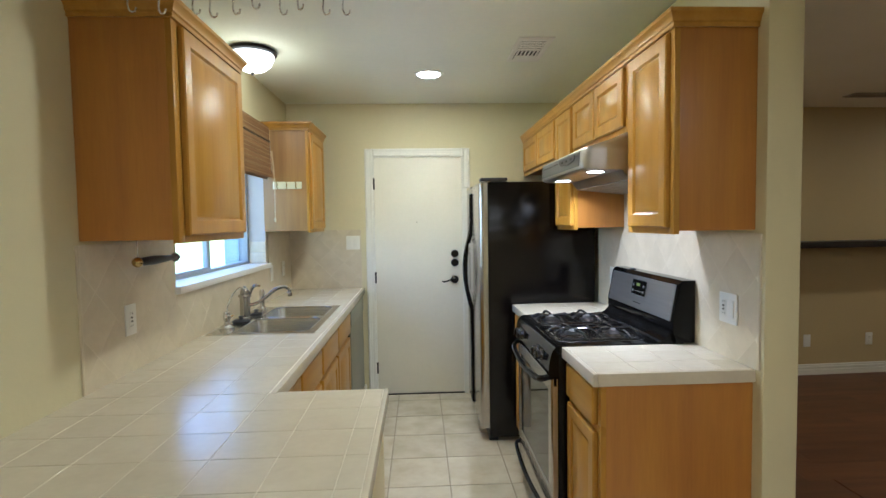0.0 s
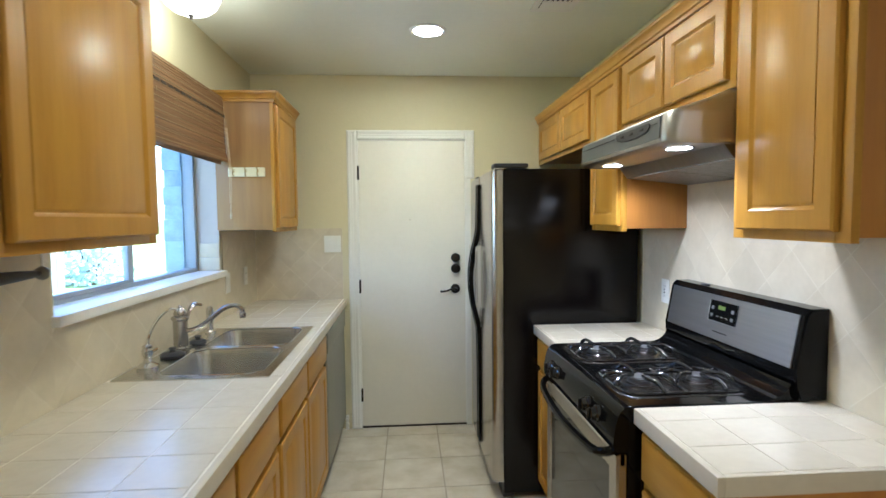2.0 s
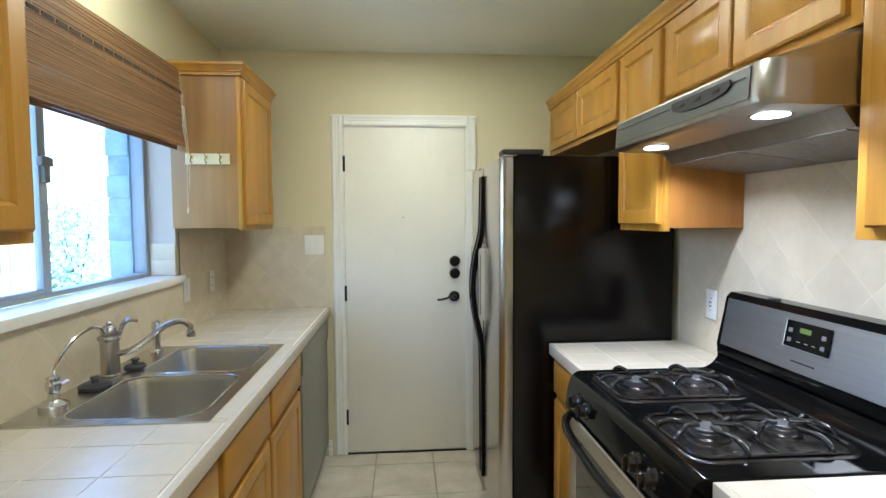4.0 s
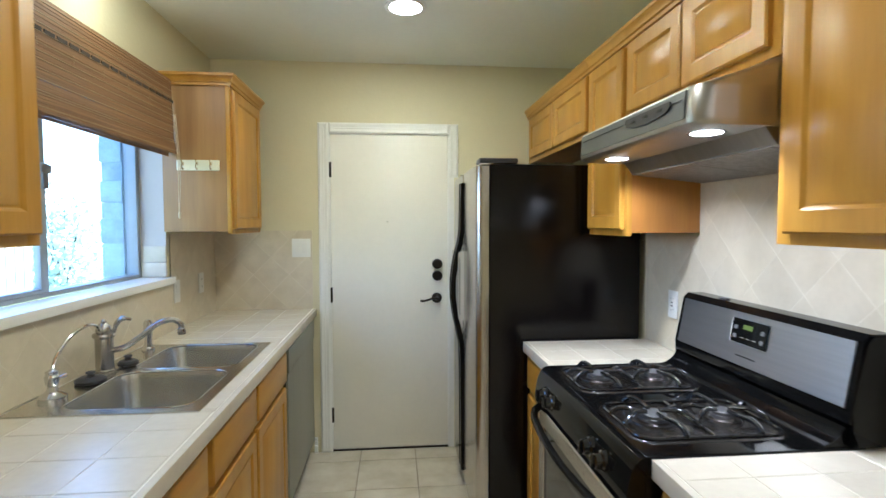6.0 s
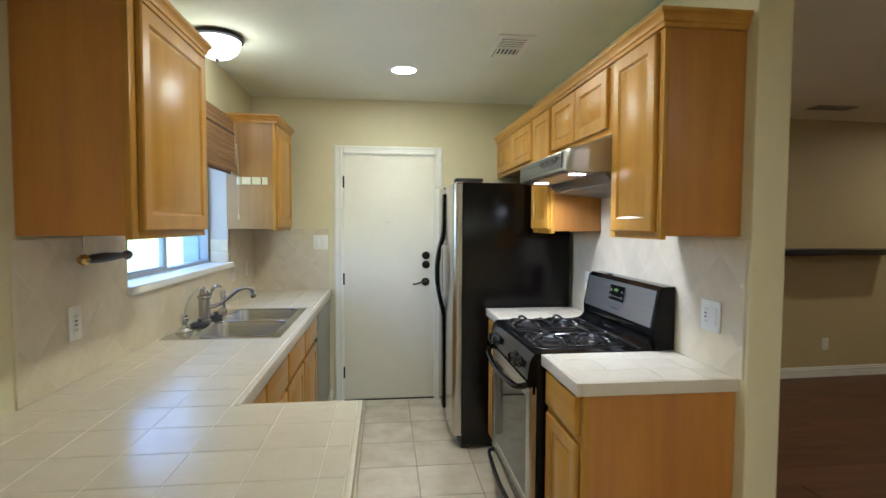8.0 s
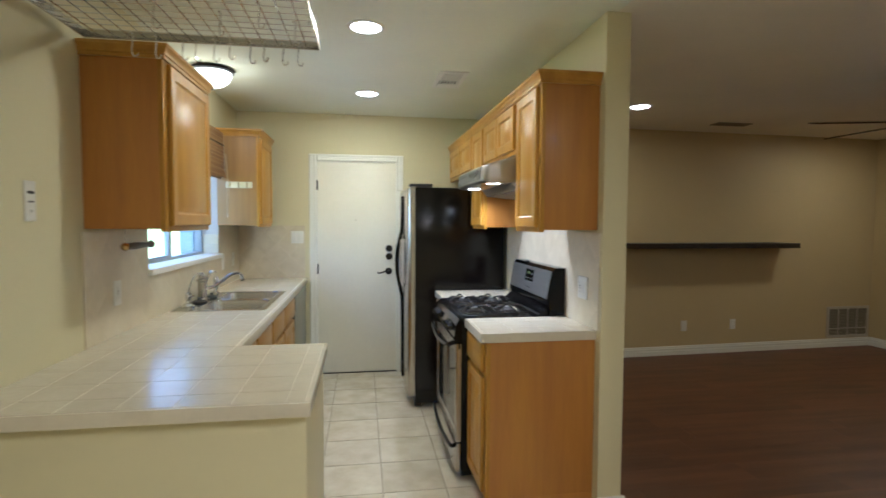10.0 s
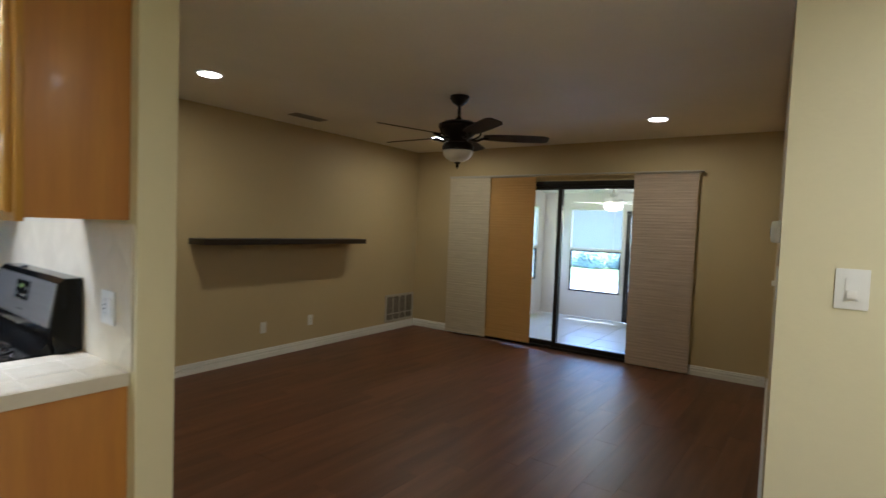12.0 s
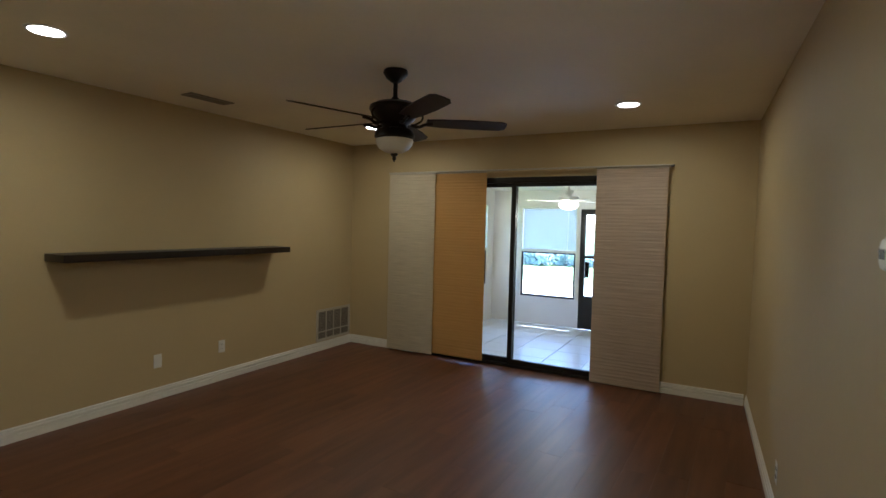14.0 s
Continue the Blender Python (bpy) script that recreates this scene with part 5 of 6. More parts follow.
# Slats coloured darker than the frame, for the shade between louvres.
for k in range(17):
    z = h0 + 0.036 + 0.0185 * k
    bm = bmesh.new()
    prism(bm, [(YN - 0.010, z), (YN - 0.004, z + 0.010), (YN - 0.003, z + 0.009), (YN - 0.009, z - 0.001)], g0 + 0.03, g1 - 0.03, "x")
    part("slat", bm, "shaded_grille", gr)

CF = CEIL - 0.02
fan = thing("ceiling_fan", "dark bronze five-blade ceiling fan with an unlit frosted bowl", "ceiling fan", 3.96, 2.32, CEIL)
fx, fy = 3.96, 2.32
bm = bmesh.new()
lathe(bm, (fx, fy, CEIL), [(0.075, -0.001), (0.078, -0.02), (0.060, -0.05), (0.030, -0.072), (0.016, -0.08)], 28)
part("canopy", bm, "bronze", fan)
bm = bmesh.new()
lathe(bm, (fx, fy, CF), [(0.014, -0.045), (0.014, -0.14), (0.032, -0.165), (0.03, -0.18)], 16)
part("downrod", bm, "bronze", fan)
bm = bmesh.new()
lathe(bm, (fx, fy, CF), [(0.04, -0.175), (0.12, -0.185), (0.158, -0.205), (0.162, -0.225), (0.150, -0.25), (0.125, -0.285), (0.095, -0.31), (0.078, -0.325), (0.080, -0.345), (0.112, -0.352), (0.126, -0.378), (0.126, -0.400), (0.112, -0.410)], 40)
part("motor_housing", bm, "bronze", fan, "ornate dark motor housing")
for k in range(5):
    a = radians(-52 + 72 * k)
    c, s = math.cos(a), math.sin(a)
    bm = bmesh.new()
    tube(bm, arc([(fx + c * r, fy + s * r, CF + z) for r, z in ((0.10, -0.315), (0.15, -0.325), (0.19, -0.310), (0.24, -0.305))], 5), 0.010, 8)
    tube(bm, arc([(fx + c * r, fy + s * r, CF + z) for r, z in ((0.150, -0.23), (0.175, -0.26), (0.165, -0.29), (0.12, -0.315))], 5), 0.007, 6)
    part("blade_arm", bm, "bronze", fan, "scrolled blade arm")
    bm = bmesh.new()
    out = [(0.20, -0.045), (0.30, -0.058), (0.50, -0.066), (0.68, -0.062), (0.715, -0.04), (0.72, 0.0), (0.715, 0.04), (0.68, 0.062), (0.50, 0.066), (0.30, 0.058), (0.20, 0.045)]
    va, vb = [], []
    for r, w in out:
        z = CF - 0.300 - w * 0.22
        va.append(bm.verts.new((fx + c * r - s * w, fy + s * r + c * w, z)))
        vb.append(bm.verts.new((fx + c * r - s * w, fy + s * r + c * w, z + 0.007)))
    bm.faces.new(va), bm.faces.new(vb)
    for i in range(len(va)):
        j = (i + 1) % len(va)
        bm.faces.new((va[i], va[j], vb[j], vb[i]))
    part("blade", bm, "fanblade", fan, "dark wood blade")
bm = bmesh.new()
lathe(bm, (fx, fy, CF), [(0.114, -0.409), (0.119, -0.418), (0.114, -0.442), (0.094, -0.470), (0.058, -0.491), (0.004, -0.500)], 36)
part("bowl", bm, "bowl", fan, "unlit frosted glass bowl")
bm = bmesh.new()
lathe(bm, (fx, fy, CF - 0.498), [(0.022, 0), (0.024, -0.01), (0.010, -0.02), (0.014, -0.032), (0.006, -0.045), (0.001, -0.055)], 16)
part("finial", bm, "bronze", fan)

# ---- sliding door and panel shades ----
door_2 = thing("door_2", "dark-framed sliding glass patio door behind panel shades", "sliding door", XE + 0.03, 2.46, 0, kind="structure")
fx0, fx1 = XE - 0.004, XE + 0.10
boxes("door_frame", "bronze_frame", door_2, [((fx0, SY0, 1.985), (fx1, SY1, 2.044)), ((fx0, SY0, 0.0), (fx1, SY1, 0.03)), ((fx0, SY0, 0.03), (fx1, SY0 + 0.04, 1.985)), ((fx0, SY1 - 0.04, 0.03), (fx1, SY1, 1.985))], 0.002)
for y0, y1, x in ((SY0 + 0.04, 2.565, XE + 0.012), (2.515, SY1 - 0.04, XE + 0.055)):
    boxes("stile", "bronze_frame", door_2, [((x, y0, 0.03), (x + 0.035, y0 + 0.05, 1.985)), ((x, y1 - 0.05, 0.03), (x + 0.035, y1, 1.985)), ((x, y0 + 0.05, 0.03), (x + 0.035, y1 - 0.05, 0.085)), ((x, y0 + 0.05, 1.945), (x + 0.035, y1 - 0.05, 1.985))], 0.002, "dark sliding panel frame")
    pane(door_2, "x", x + 0.017, y0 + 0.05, y1 - 0.05, 0.085, 1.945)


def shade_panel(label, y0, y1, x, m, z0, z1=2.095):
    t = thing("panel_shade", label, "window shade", x, (y0 + y1) / 2, z0, "sliding panel shades")
    bm = bmesh.new()
    n = 124
    rnd = random.Random(int(y0 * 100))
    rows = []
    for i in range(n + 1):
        z = z0 + 0.02 + (z1 - z0 - 0.02) * (i + (rnd.uniform(-0.3, 0.3) if 0 < i < n else 0)) / n
        o = x + (0.0013 if i % 2 else 0.0) + rnd.uniform(-0.0008, 0.0008)
        rows.append([bm.verts.new((o + w, y, z)) for w in (0, 0.003) for y in (y0, (y0 + y1) / 2, y1)])
    for a, b in zip(rows, rows[1:]):
        for i, j in ((0, 1), (1, 2), (3, 4), (4, 5), (0, 3), (2, 5)):
            bm.faces.new((a[i], a[j], b[j], b[i]))
    part("fabric", bm, m, t, smooth=False)
    boxes("bottom_bar", m, t, [((x - 0.002, y0, z0), (x + 0.006, y1, z0 + 0.02))], 0.002)
    boxes("top_carrier", "grille_grey", t, [((x - 0.003, y0, z1 - 0.002), (x + 0.008, y1, z1 + 0.012))], 0.001)


shade_panel("cream woven sliding panel shade beside the glass door", 1.02, 1.66, XE - 0.075, "panel_w", 0.012)
shade_panel("cream woven sliding panel shade near the room corner", 3.44, 4.06, XE - 0.10, "panel_c", 0.03)
shade_panel("ochre woven sliding panel shade in front of the glass door", 2.82, 3.47, XE - 0.075, "panel_y", 0.045)
tr = thing("shade_track", "slim metal ceiling-high track of the panel shades", "curtain track", XE - 0.06, 2.5, 2.105)
boxes("track_rail", "grille_grey", tr, [((XE - 0.108, 0.975, 2.108), (XE - 0.062, 4.07, 2.122))], 0.003)
for y in (1.0, 1.95, 2.95, 3.9):
    boxes("track_bracket", "grille_grey", tr, [((XE - 0.062, y - 0.012, 2.108), (XE - 0.0005, y + 0.012, 2.126))], 0.002)

# ---- enclosed porch ----
PX0, PX1, PY0, PY1 = XE + 0.14, 8.9, 0.4, 3.84
structure("porch_floor", "porch_floor", [((PX0 - 0.14, PY0 - 0.1, -0.08), (PX1 + 0.1, PY1 + 0.1, -0.012))], "pale tiled porch floor", "floor")
PW0, PW1, PZ0, PZ1 = 2.49, 3.345, 0.43, 1.805
PD0, PD1 = 1.57, 2.425
structure("wall_porch_east", "porch", [((PX1, PW1, 0), (PX1 + 0.1, PY1, 2.3)), ((PX1, PW0, 0), (PX1 + 0.1, PW1, PZ0)), ((PX1, PW0, PZ1), (PX1 + 0.1, PW1, 2.3)), ((PX1, PD1, 0), (PX1 + 0.1, PW0, 2.3)),
    ((PX1, PD0, 1.80), (PX1 + 0.1, PD1, 2.3)), ((PX1, PY0, 0), (PX1 + 0.1, PD0, 2.3))], "white painted porch wall with a window and a screen door", "wall")
structure("wall_porch_north", "porch", [((PX0, PY1, 0), (7.55, PY1 + 0.1, 2.5)), ((8.62, PY1, 0), (PX1 + 0.1, PY1 + 0.1, 2.5)), ((7.55, PY1, 0), (8.62, PY1 + 0.1, 0.60)), ((7.55, PY1, 1.84), (8.62, PY1 + 0.1, 2.5))], "white painted porch side wall with a window", "wall")
structure("wall_porch_south", "porch", [((PX0, PY0 - 0.1, 0), (PX1 + 0.1, PY0, 2.5))], "white painted porch side wall", "wall")
# The eave past the east wall is unseen, added to cut sun patches.
bm = bmesh.new()
prism(bm, [(PX0, 2.42), (PX1 + 0.8, 1.98), (PX1 + 0.8, 2.08), (PX0, 2.52)], PY0 - 0.3, PY1 + 0.3, "y")
tagged(part("ceiling_porch", bm, "porch"), "white sloping porch ceiling with an added eave that blocks the sun", "ceiling", "", "structure")


def sash_window(name, label, plane, pos, u0, u1, v0, v1, mid):
    w = thing(name, label, "window", pos if plane == "x" else (u0 + u1) / 2, (u0 + u1) / 2 if plane == "x" else pos, v0, kind="structure")
    B = lambda d0, d1, a0, a1, b0, b1: ((pos + d0, a0, b0), (pos + d1, a1, b1)) if plane == "x" else ((a0, pos + d0, b0), (a1, pos + d1, b1))
    boxes("window_frame", "sash", w, [B(-0.015, 0.04, u0 - 0.04, u0, v0 - 0.0, v1 + 0.04), B(-0.015, 0.04, u1, u1 + 0.04, v0 - 0.0, v1 + 0.04), B(-0.015, 0.04, u0, u1, v1, v1 + 0.04)], 0.002)
    boxes("meeting_rail", "sash", w, [B(-0.01, 0.03, u0, u1, mid - 0.0, mid + 0.045)], 0.002)
    boxes("lower_sash", "bronze_frame", w, [B(0.0, 0.03, u0, u0 + 0.025, v0 + 0.03, mid), B(0.0, 0.03, u1 - 0.025, u1, v0 + 0.03, mid), B(0.0, 0.03, u0, u1, v0, v0 + 0.03), B(0.0, 0.03, u0 + 0.025, u1 - 0.025, mid - 0.02, mid)], 0.002, "dark lower sash")
    pane(w, plane, pos + 0.014, u0 + 0.02, u1 - 0.02, v0 + 0.02, v1)
    return w


w2 = sash_window("window_2", "porch window with a raised blind cord, looking on a bright garden", "x", PX1, PW0, PW1, PZ0, PZ1, 1.13)
bm = bmesh.new()
tube(bm, [(PX1 - 0.03, PW0 + 0.12, 1.80), (PX1 - 0.032, PW0 + 0.125, 0.95)], 0.004, 6)
part("blind_cord", bm, "trim", w2)
boxes("blind", "thin_blind", w2, [((PX1 + 0.032, PW0 + 0.01, 1.176), (PX1 + 0.036, PW1 - 0.01, PZ1 - 0.002))], 0, "pale drawn blind in the upper sash")
sash_window("window_3", "porch side window", "y", PY1, 7.55, 8.62, 0.60, 1.84, 1.13)
door_3 = thing("door_3", "dark-framed glazed screen door of the porch", "door", PX1, 2.03, 0, kind="structure")
boxes("door_frame", "bronze_frame", door_3, [((PX1 - 0.01, PD1 - 0.075, 0.0), (PX1 + 0.03, PD1, 1.80)), ((PX1 - 0.01, PD0, 0.0), (PX1 + 0.03, PD0 + 0.1, 1.80)), ((PX1 - 0.01, PD0 + 0.1, 1.72), (PX1 + 0.03, PD1 - 0.075, 1.80)),
    ((PX1 - 0.01, PD0 + 0.1, 1.07), (PX1 + 0.03, PD1 - 0.075, 1.11)), ((PX1 - 0.01, PD0 + 0.1, 0.0), (PX1 + 0.03, PD1 - 0.075, 0.50))], 0.002)
pane(door_3, "x", PX1 + 0.012, PD0 + 0.1, PD1 - 0.075, 0.5, 1.72)
boxes("door_handle", "black", door_3, [((PX1 - 0.05, PD1 - 0.15, 0.78), (PX1 - 0.03, PD1 - 0.09, 1.02))], 0.003)

pf = thing("porch_fan", "white ceiling fan with a lit glass bowl in the porch", "ceiling fan", 7.9, 2.36, 2.2)
px, py, pz = 7.9, 2.36, 2.01
bm = bmesh.new()
lathe(bm, (px, py, pz), [(0.05, 0.21), (0.05, 0.16), (0.015, 0.14), (0.015, 0.005), (0.06, 0.0), (0.055, -0.03), (0.03, -0.05), (0.03, -0.07), (0.13, -0.08), (0.135, -0.13), (0.10, -0.16), (0.07, -0.17)], 24)
part("motor_housing", bm, "trim", pf)
for k in range(4):
    a = radians(35 + 90 * k)
    c, s = math.cos(a), math.sin(a)
    bm = bmesh.new()
    prism(bm, [(px + c * r - s * w, py + s * r + c * w) for r, w in ((0.12, -0.03), (0.25, -0.055), (0.55, -0.06), (0.58, 0), (0.55, 0.06), (0.25, 0.055), (0.12, 0.03))], pz - 0.145, pz - 0.138)
    part("blade", bm, "trim", pf, "white blade")
bm = bmesh.new()
lathe(bm, (px, py, pz - 0.17), [(0.13, 0), (0.13, -0.03), (0.10, -0.06), (0.05, -0.08), (0.004, -0.085)], 24)
part("bowl", bm, "litbowl", pf, "glowing glass bowl").visible_shadow = False

# ---- outside ----
tagged(boxes("ground", "grass", None, [((-260, -260, -0.40), (260, 260, -0.30))]), "sunlit lawn", "ground", "", "structure")
structure("pavement", "concrete", [((-4.2, -2, -0.30), (XL - 0.18, 9, -0.22))], "pale concrete walk outside the kitchen window", "pavement")
pil = thing("stone_veneer", "blue-grey rough stone veneer beside the kitchen window's outer edge", "stone wall", -1.17, 3.8, -0.3)
rnd = random.Random(7)
z = -0.22
while z < 2.8:
    h = 0.07 + 0.11 * rnd.random()
    cut = rnd.uniform(0.25, 0.45)
    for a, b in ((3.65, 3.65 + cut), (3.654 + cut, 4.40)):
        o = rnd.uniform(0, 0.010)
        boxes("stone", "stone", pil, [((-1.215 - o, a + (rnd.uniform(0, 0.008) if a < 3.66 else 0), z), (-1.122, b, z + h - 0.001))], 0.005)
    z += h
core = bmesh.new()
box(core, (-1.208, 3.657, -0.3), (-1.1215, 4.39, 2.8))
part("mortar", core, "stone", pil)
fence = thing("garden_fence", "weathered grey wooden board fence across the lawn", "fence", -9, 4, -0.3)
for k in range(70):
    y = -6 + 0.30 * k
    boxes("fence_board", "fence", fence, [((-9.02, y, -0.3), (-9.0, y + 0.28, 1.45 + 0.02 * math.sin(k * 2.1)))])
structure("patio", "concrete", [((PX1 + 0.14, -9, -0.30), (17.0, 16, -0.22))], "pale sunlit concrete patio behind the porch", "pavement")


def tree(x, y, h, seed, label):
    t = thing("tree", label, "tree", x, y, -0.3, "garden trees")
    rnd = random.Random(seed)
    bm = bmesh.new()
    top = Vector((x + rnd.uniform(-0.3, 0.3), y + rnd.uniform(-0.3, 0.3), h * 0.6))
    tube(bm, arc([(x, y, -0.3), (x + 0.05, y, h * 0.3), top], 5), [0.16 - 0.009 * i for i in range(11)], 9)
    tips = []
    for k in range(9):
        a, l = rnd.uniform(0, 6.28), rnd.uniform(0.8, 1.8)
        z0 = h * rnd.uniform(0.35, 0.6)
        e = Vector((x + l * math.cos(a), y + l * math.sin(a), z0 + rnd.uniform(0.5, 1.4)))
        tube(bm, [(x + 0.03, y, z0), ((x + e.x) / 2, (y + e.y) / 2, (z0 + e.z) / 2 + 0.15), e], [0.05, 0.035, 0.012], 6)
        tips.append(e)
    part("trunk", bm, "trunk", t)
    verts, faces = [], []
    for c in tips + [top + Vector((0, 0, 0.8))]:
        for k in range(260):
            d = Vector((rnd.gauss(0, 0.5), rnd.gauss(0, 0.5), rnd.gauss(0, 0.4)))
            p = c + d
            u = Vector((rnd.uniform(-1, 1), rnd.uniform(-1, 1), rnd.uniform(-1, 1))).normalized() * 0.07
            w = u.orthogonal().normalized() * 0.04
            n = len(verts)
            verts += [p - u, p + w, p + u, p - w]
            faces.append((n, n + 1, n + 2, n + 3))
    me = bpy.data.meshes.new("crown")
    me.from_pydata([tuple(v - Vector((x, y, -0.3))) for v in verts], [], faces)
    me.materials.append(M["leaf"])
    ob = new("crown", me)
    ob.parent = t
    tagged(ob, kind="stuff")


for i, (x, y, h) in enumerate(((-16.5, 15.5, 4.6), (-19.0, 24.0, 5.6), (27.5, 10.6, 5.2), (29.5, 4.5, 5.6), (28.5, -2.0, 4.8), (31.0, 15.0, 5.6))):
    tree(x, y, h, 20 + i, "leafy green garden tree on the lawn")

def shrub(x, y, w, h, seed):
    """A low leafy bush of short stems and many small leaves."""
    t = thing("shrub", "low leafy green garden shrub at the edge of the lawn", "shrub", x, y, -0.3, "garden shrubs")
    rnd = random.Random(seed)
    bm = bmesh.new()
    for k in range(7):
        a = 0.9 * k
        tube(bm, [(x + 0.05 * math.cos(a), y + 0.05 * math.sin(a), -0.3), (x + 0.4 * w * math.cos(a), y + 0.4 * w * math.sin(a), h * 0.6)], [0.02, 0.008], 5)
    part("stems", bm, "trunk", t)
    verts, faces = [], []
    for k in range(1500):
        a, q = rnd.uniform(0, 6.28), rnd.random() ** 0.5
        rr = w * q * (0.75 + 0.25 * math.sin(3 * a + seed))
        c = Vector((rr * math.cos(a), rr * math.sin(a), 0.05 + h * rnd.random() * (1 - 0.5 * q * q)))
        u = Vector((rnd.uniform(-1, 1), rnd.uniform(-1, 1), rnd.uniform(-1, 1))).normalized() * 0.09
        v = u.orthogonal().normalized() * 0.05
        n = len(verts)
        verts += [c - u, c + v, c + u, c - v]
        faces.append((n, n + 1, n + 2, n + 3))
    me = bpy.data.meshes.new("crown")
    me.from_pydata([tuple(p) for p in verts], [], faces)
    # glare is put into this lighter leaf colour
    me.materials.append(M["leaf_glare"])
    ob = new("crown", me)
    ob.parent = t
    tagged(ob, kind="stuff")


for k in range(9):
    shrub(25.2 + 0.5 * math.sin(k * 2.3), 2.4 + 1.35 * k, 1.0, 0.75 + 0.2 * math.sin(k * 1.7), 60 + k)
for k, (x, y, h) in enumerate(((-9.0, 16.2, 2.9), (-10.2, 18.6, 2.5))):
    shrub(x, y, 1.2, h, 90 + k)
# ---- tiles and planks ----


def tile_mesh(name, w, d, h, m, bev=0.0007):
    """A flat piece with a chamfered upper edge; its top at z 0."""
    bm = bmesh.new()
    L = [[bm.verts.new(p) for p in ((i, i, z), (w - i, i, z), (w - i, d - i, z), (i, d - i, z))] for i, z in ((0, -h), (0, -bev), (bev, 0))]
    for a, b in zip(L, L[1:]):
        for k in range(4):
            bm.faces.new((a[k], a[(k + 1) % 4], b[(k + 1) % 4], b[k]))
    bm.faces.new(L[2])
    me = bpy.data.meshes.new(name)
    bm.to_mesh(me)
    bm.free()
    me.materials.append(M[m])
    return me


def lay(name, parent, xs, ys, z, gap, h, m):
    """Pieces between grout lines at xs and ys."""
    cache = {}
    base = origin(parent)
    for x0, x1 in zip(xs, xs[1:]):
        for y0, y1 in zip(ys, ys[1:]):
            w, d = round(x1 - x0 - gap, 4), round(y1 - y0 - gap, 4)
            if w < 0.004 or d < 0.004:
                continue
            key = (w, d)
            if key not in cache:
                cache[key] = tile_mesh(name, w, d, h, m)
            ob = new(name, cache[key])
            ob.parent = parent
            ob.location = Vector((x0 + gap / 2, y0 + gap / 2, z)) - base


def grid(a, b, start, step):
    k = math.ceil((a - start) / step + 1e-6)
    out = [a]
    while start + k * step < b - 1e-4:
        out.append(start + k * step)
        k += 1
    return out + [b]


lay("tile", bpy.data.objects["porch_floor"], grid(PX0 - 0.1, PX1, 6.9, 0.45), grid(PY0, PY1, 0.5, 0.45), -0.004, 0.005, 0.007, "porch_floor")
lay("tile", floor, grid(XL, 1.42, -0.048, 0.348), grid(-3.0, YB, 3.508, 0.354), 0.0, 0.0065, 0.005, "tile")
cx, cy, ct = -0.033, 1.650, 0.157
lay("tile", worktop_sink, grid(XL, -0.343, cx, ct), grid(1.652, SY_0, cy, ct), TOP, 0.0026, 0.0030, "ctile")
lay("tile", worktop_sink, grid(XL, -0.343, cx, ct), grid(SY_1, YB, cy, ct), TOP, 0.0026, 0.0030, "ctile")
lay("tile", worktop_sink, [SX1, -0.343], grid(SY_0, SY_1, cy, ct), TOP, 0.0026, 0.0030, "ctile")
lay("tile", worktop_peninsula, grid(XL, PX - 0.016, cx, ct), grid(0.916, 1.650, cy, ct), TOP, 0.0026, 0.0030, "ctile")
lay("tile", worktop_range, grid(0.776, XR, 0.773, ct), grid(1.763, 2.152, 1.738, ct), TOP, 0.0026, 0.0030, "ctile")
lay("tile", worktop_small, grid(0.776, XR, 0.773, ct), grid(2.932, 3.335, 1.738, ct), TOP, 0.0026, 0.0030, "ctile")


def clip(poly, axis, lim, keep):
    out = []
    for i in range(len(poly)):
        p, q = poly[i - 1], poly[i]
        dp, dq = (p[axis] - lim) * keep, (q[axis] - lim) * keep
        if dp * dq < 0:
            t = dp / (dp - dq)
            out.append((p[0] + t * (q[0] - p[0]), p[1] + t * (q[1] - p[1])))
        if dq >= 0:
            out.append(q)
    return out


def splash(parent, plane, pos, side, rects, u_ref, v_ref, diag=0.222):
    """Tiles laid on the diagonal, clipped to the rectangles, standing 5 mm proud."""
    h = diag / 2
    for u0, u1, v0, v1 in rects:
        for i in range(int((u0 - u_ref) / h) - 2, int((u1 - u_ref) / h) + 3):
            for j in range(int((v0 - v_ref) / h) - 2, int((v1 - v_ref) / h) + 3):
                if (i + j) % 2 == 0:
                    continue
                cu, cv, r = u_ref + i * h, v_ref + j * h, h - 0.0012
                p = [(cu - r, cv), (cu, cv - r), (cu + r, cv), (cu, cv + r)]
                for ax, lim, keep in ((0, u0, 1), (0, u1, -1), (1, v0, 1), (1, v1, -1)):
                    p = clip(p, ax, lim, keep) if len(p) > 2 else []
                area = sum(a[0] * b[1] - b[0] * a[1] for a, b in zip(p, p[1:] + p[:1])) / 2 if len(p) > 2 else 0
                if abs(area) < 2e-4:
                    continue
                q = []
                for s in p:
                    if not q or math.dist(s, q[-1]) > 1e-4:
                        q.append(s)
                bm = bmesh.new()
                prism(bm, q, *sorted((pos, pos + side * 0.0055)), plane)
                part("tile", bm, "splash", parent, smooth=False)


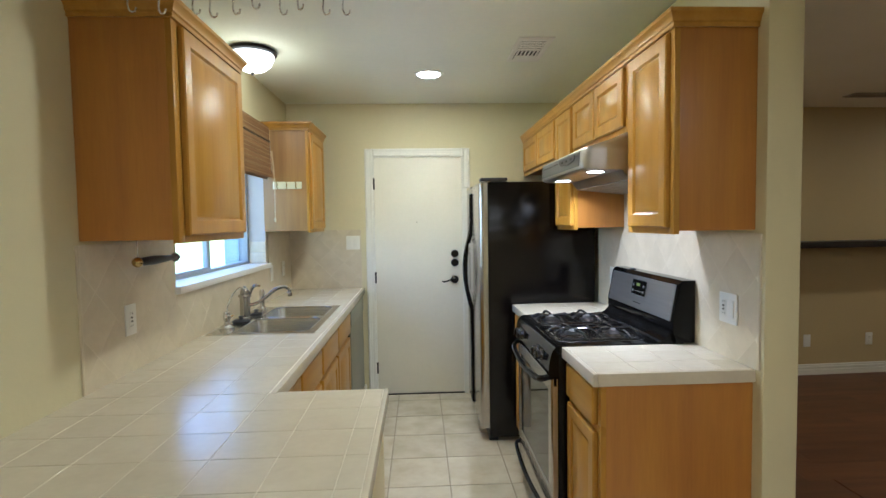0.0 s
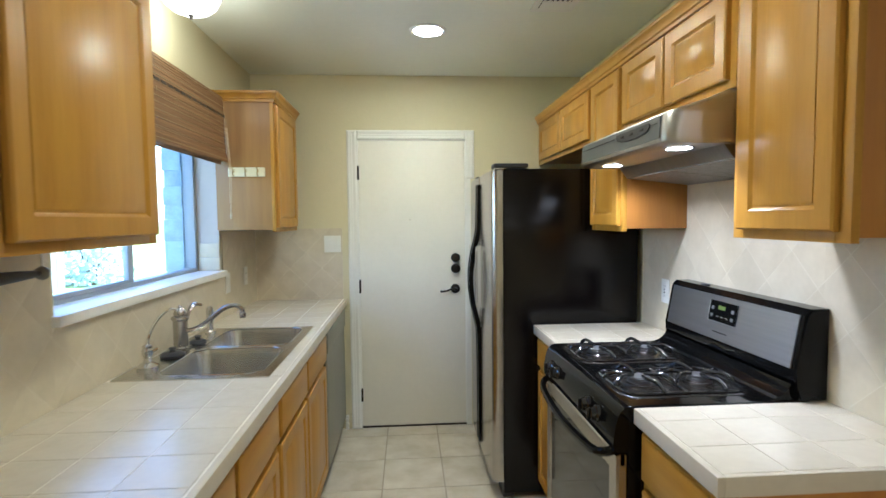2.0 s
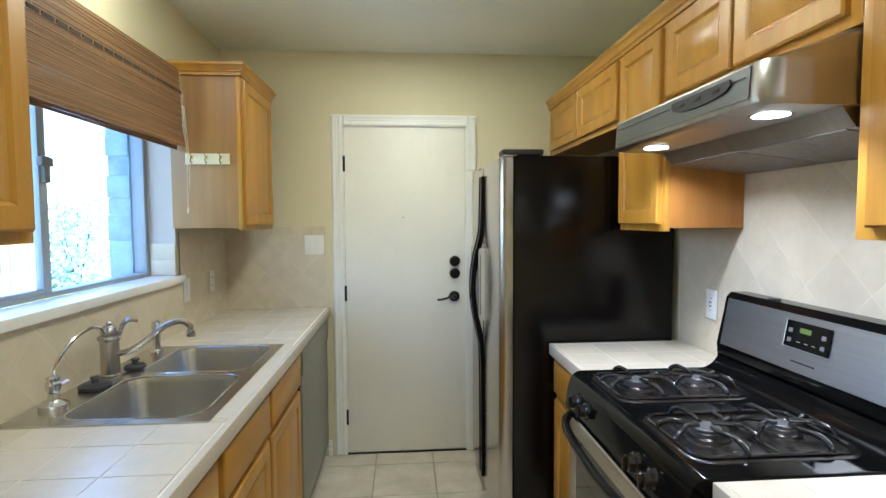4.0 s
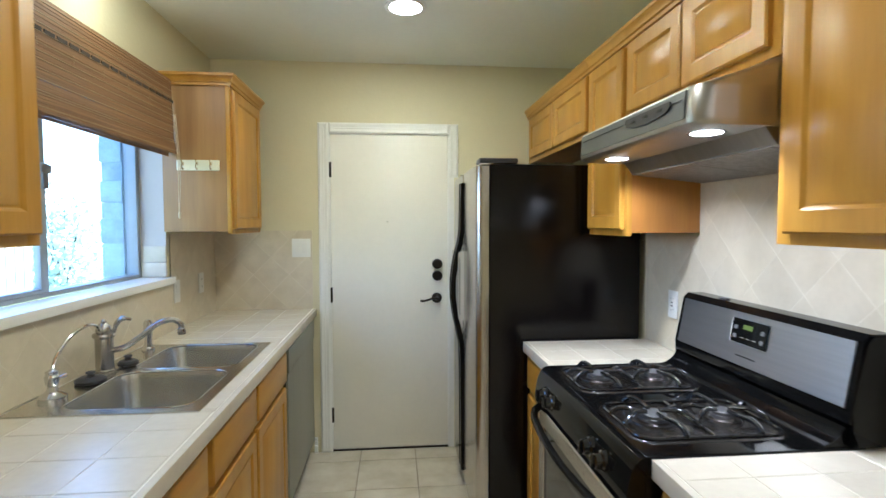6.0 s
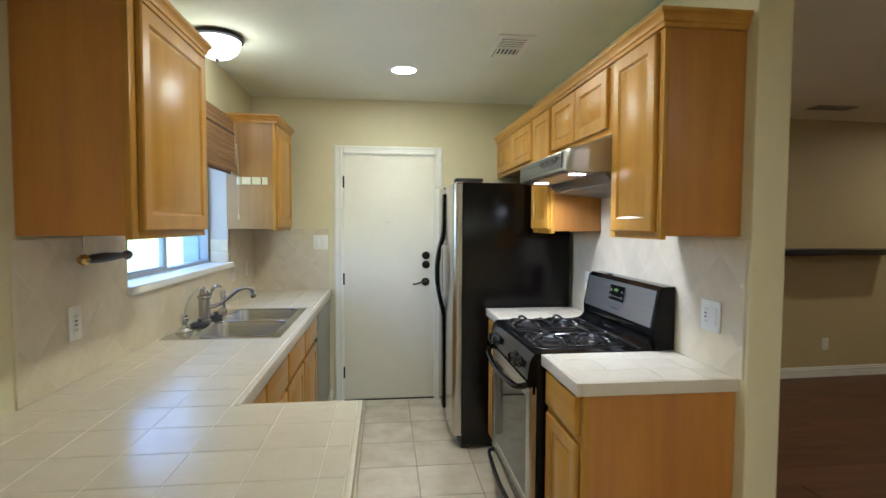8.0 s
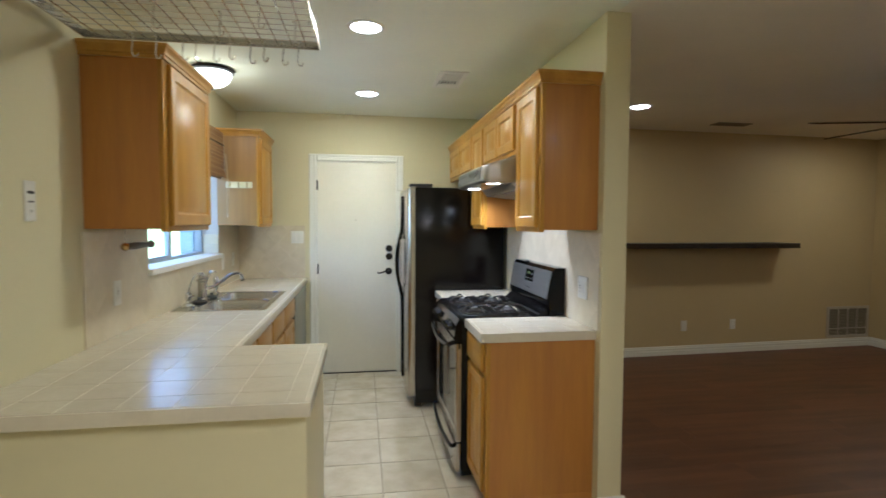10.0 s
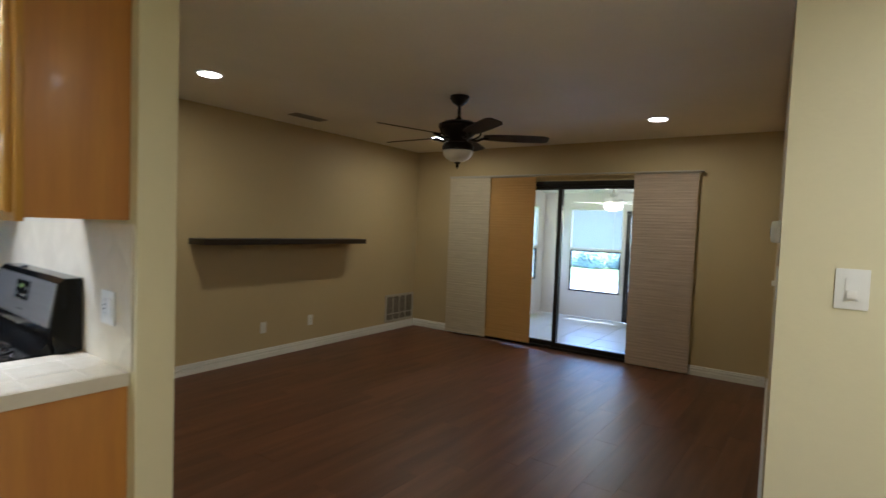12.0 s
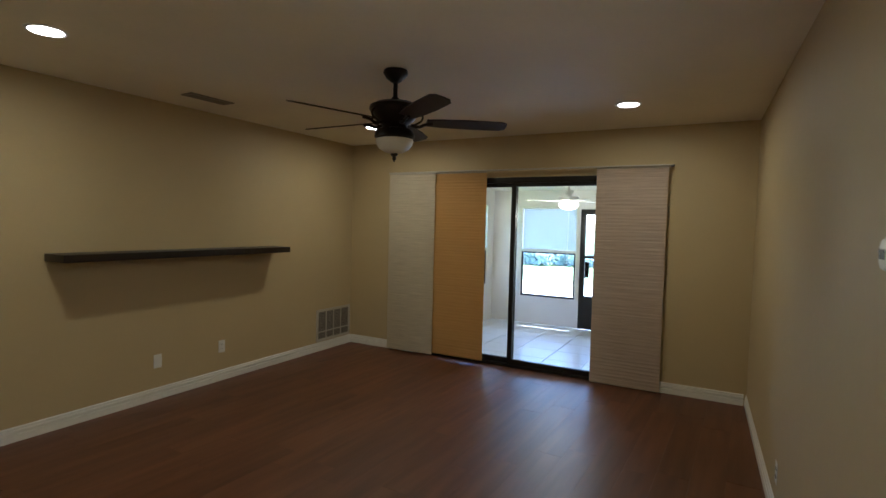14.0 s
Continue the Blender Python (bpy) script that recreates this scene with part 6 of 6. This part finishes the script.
ZS0, ZS1 = TOP + 0.001, 1.424
structure("backsplash_bed", "sgrout", [
    ((XL, 1.675, ZS0), (XL + 0.0051, WY0 - 0.02, ZS1)), ((XL, WY0 - 0.02, ZS0), (XL + 0.0051, WY1 + 0.03, WZ0 - 0.024)), ((XL, WY1 + 0.03, ZS0), (XL + 0.0051, YB, ZS1)),
    ((XL + 0.005, YB - 0.0051, ZS0), (-0.345, YB, 1.432)), ((XR - 0.0051, 1.735, ZS0), (XR, 2.17, ZS1)), ((XR - 0.0051, 2.17, ZS0 + 0.002), (XR, 2.93, 1.858)), ((XR - 0.0051, 2.93, ZS0), (XR, 3.35, ZS1))],
    "pale grout bed of the diagonal tile backsplash", "backsplash")
splash(wall_west, "x", XL, 1, [(1.678, WY0 - 0.02, ZS0, ZS1), (WY0 - 0.02, WY1 + 0.03, ZS0, WZ0 - 0.024), (WY1 + 0.03, YB - 0.005, ZS0, ZS1)], 2.416, 1.265)
splash(wall_north, "y", YB, -1, [(XL + 0.006, -0.345, ZS0, 1.432)], -0.6, 1.265)
splash(wall_partition, "x", XR, -1, [(1.738, 2.17, ZS0, ZS1), (2.17, 2.93, ZS0, 1.857), (2.93, 3.34, ZS0, ZS1)], 2.416, 1.265)

for nm, a, b in (("backsplash_edge", (XL + 0.0001, 1.664, ZS0), (XL + 0.008, 1.6745, ZS1)), ("backsplash_edge", (XR - 0.008, 1.724, ZS0), (XR - 0.0001, 1.7345, ZS1))):
    structure(nm, "splash", [(a, b)], "rounded edge tile ending the backsplash", "backsplash", 0.003)

rnd = random.Random(3)
cache = {}
x_end = XE + 0.2
y = -3.0
row = 0
while y < YN - 0.01:
    w = min(0.19, YN - y)
    x = 1.42
    first = rnd.uniform(0.25, 1.15)
    while x < x_end - 0.01:
        l = min(first if x == 1.42 else 1.2, x_end - x)
        key = (round(l, 2), round(w, 3))
        if key not in cache:
            cache[key] = tile_mesh("plank", round(l, 4) - 0.0012, w - 0.0006, 0.006, "wood", 0.0004)
        ob = new("plank", cache[key])
        ob.parent = floor_living
        ob.location = Vector((x, y, 0)) - origin(floor_living)
        x += l
    y += w
    row += 1

# The living room and the porch stand a little askew to the kitchen.
ASKEW = Matrix.Translation((XE, YN, 0)) @ Matrix.Rotation(radians(2.4), 4, "Z") @ Matrix.Translation((-XE, -YN, 0))
for ob in list(scene.objects):
    if ob.parent is None and ob.type in ("EMPTY", "MESH"):
        n = ob.name.split(".")[0]
        here = ob.location
        if n in ("wall_living_north", "wall_east", "shelf_board", "wall_shelf", "return_air_grille", "door_2", "door_3", "panel_shade", "shade_track", "window_2", "window_3", "porch_fan", "porch_floor", "ceiling_porch") or n.startswith("wall_porch") or (n == "outlet" and here.y > 4.6) or (n == "baseboard" and ob.get("askew")):
            ob.matrix_basis = ASKEW @ ob.matrix_basis
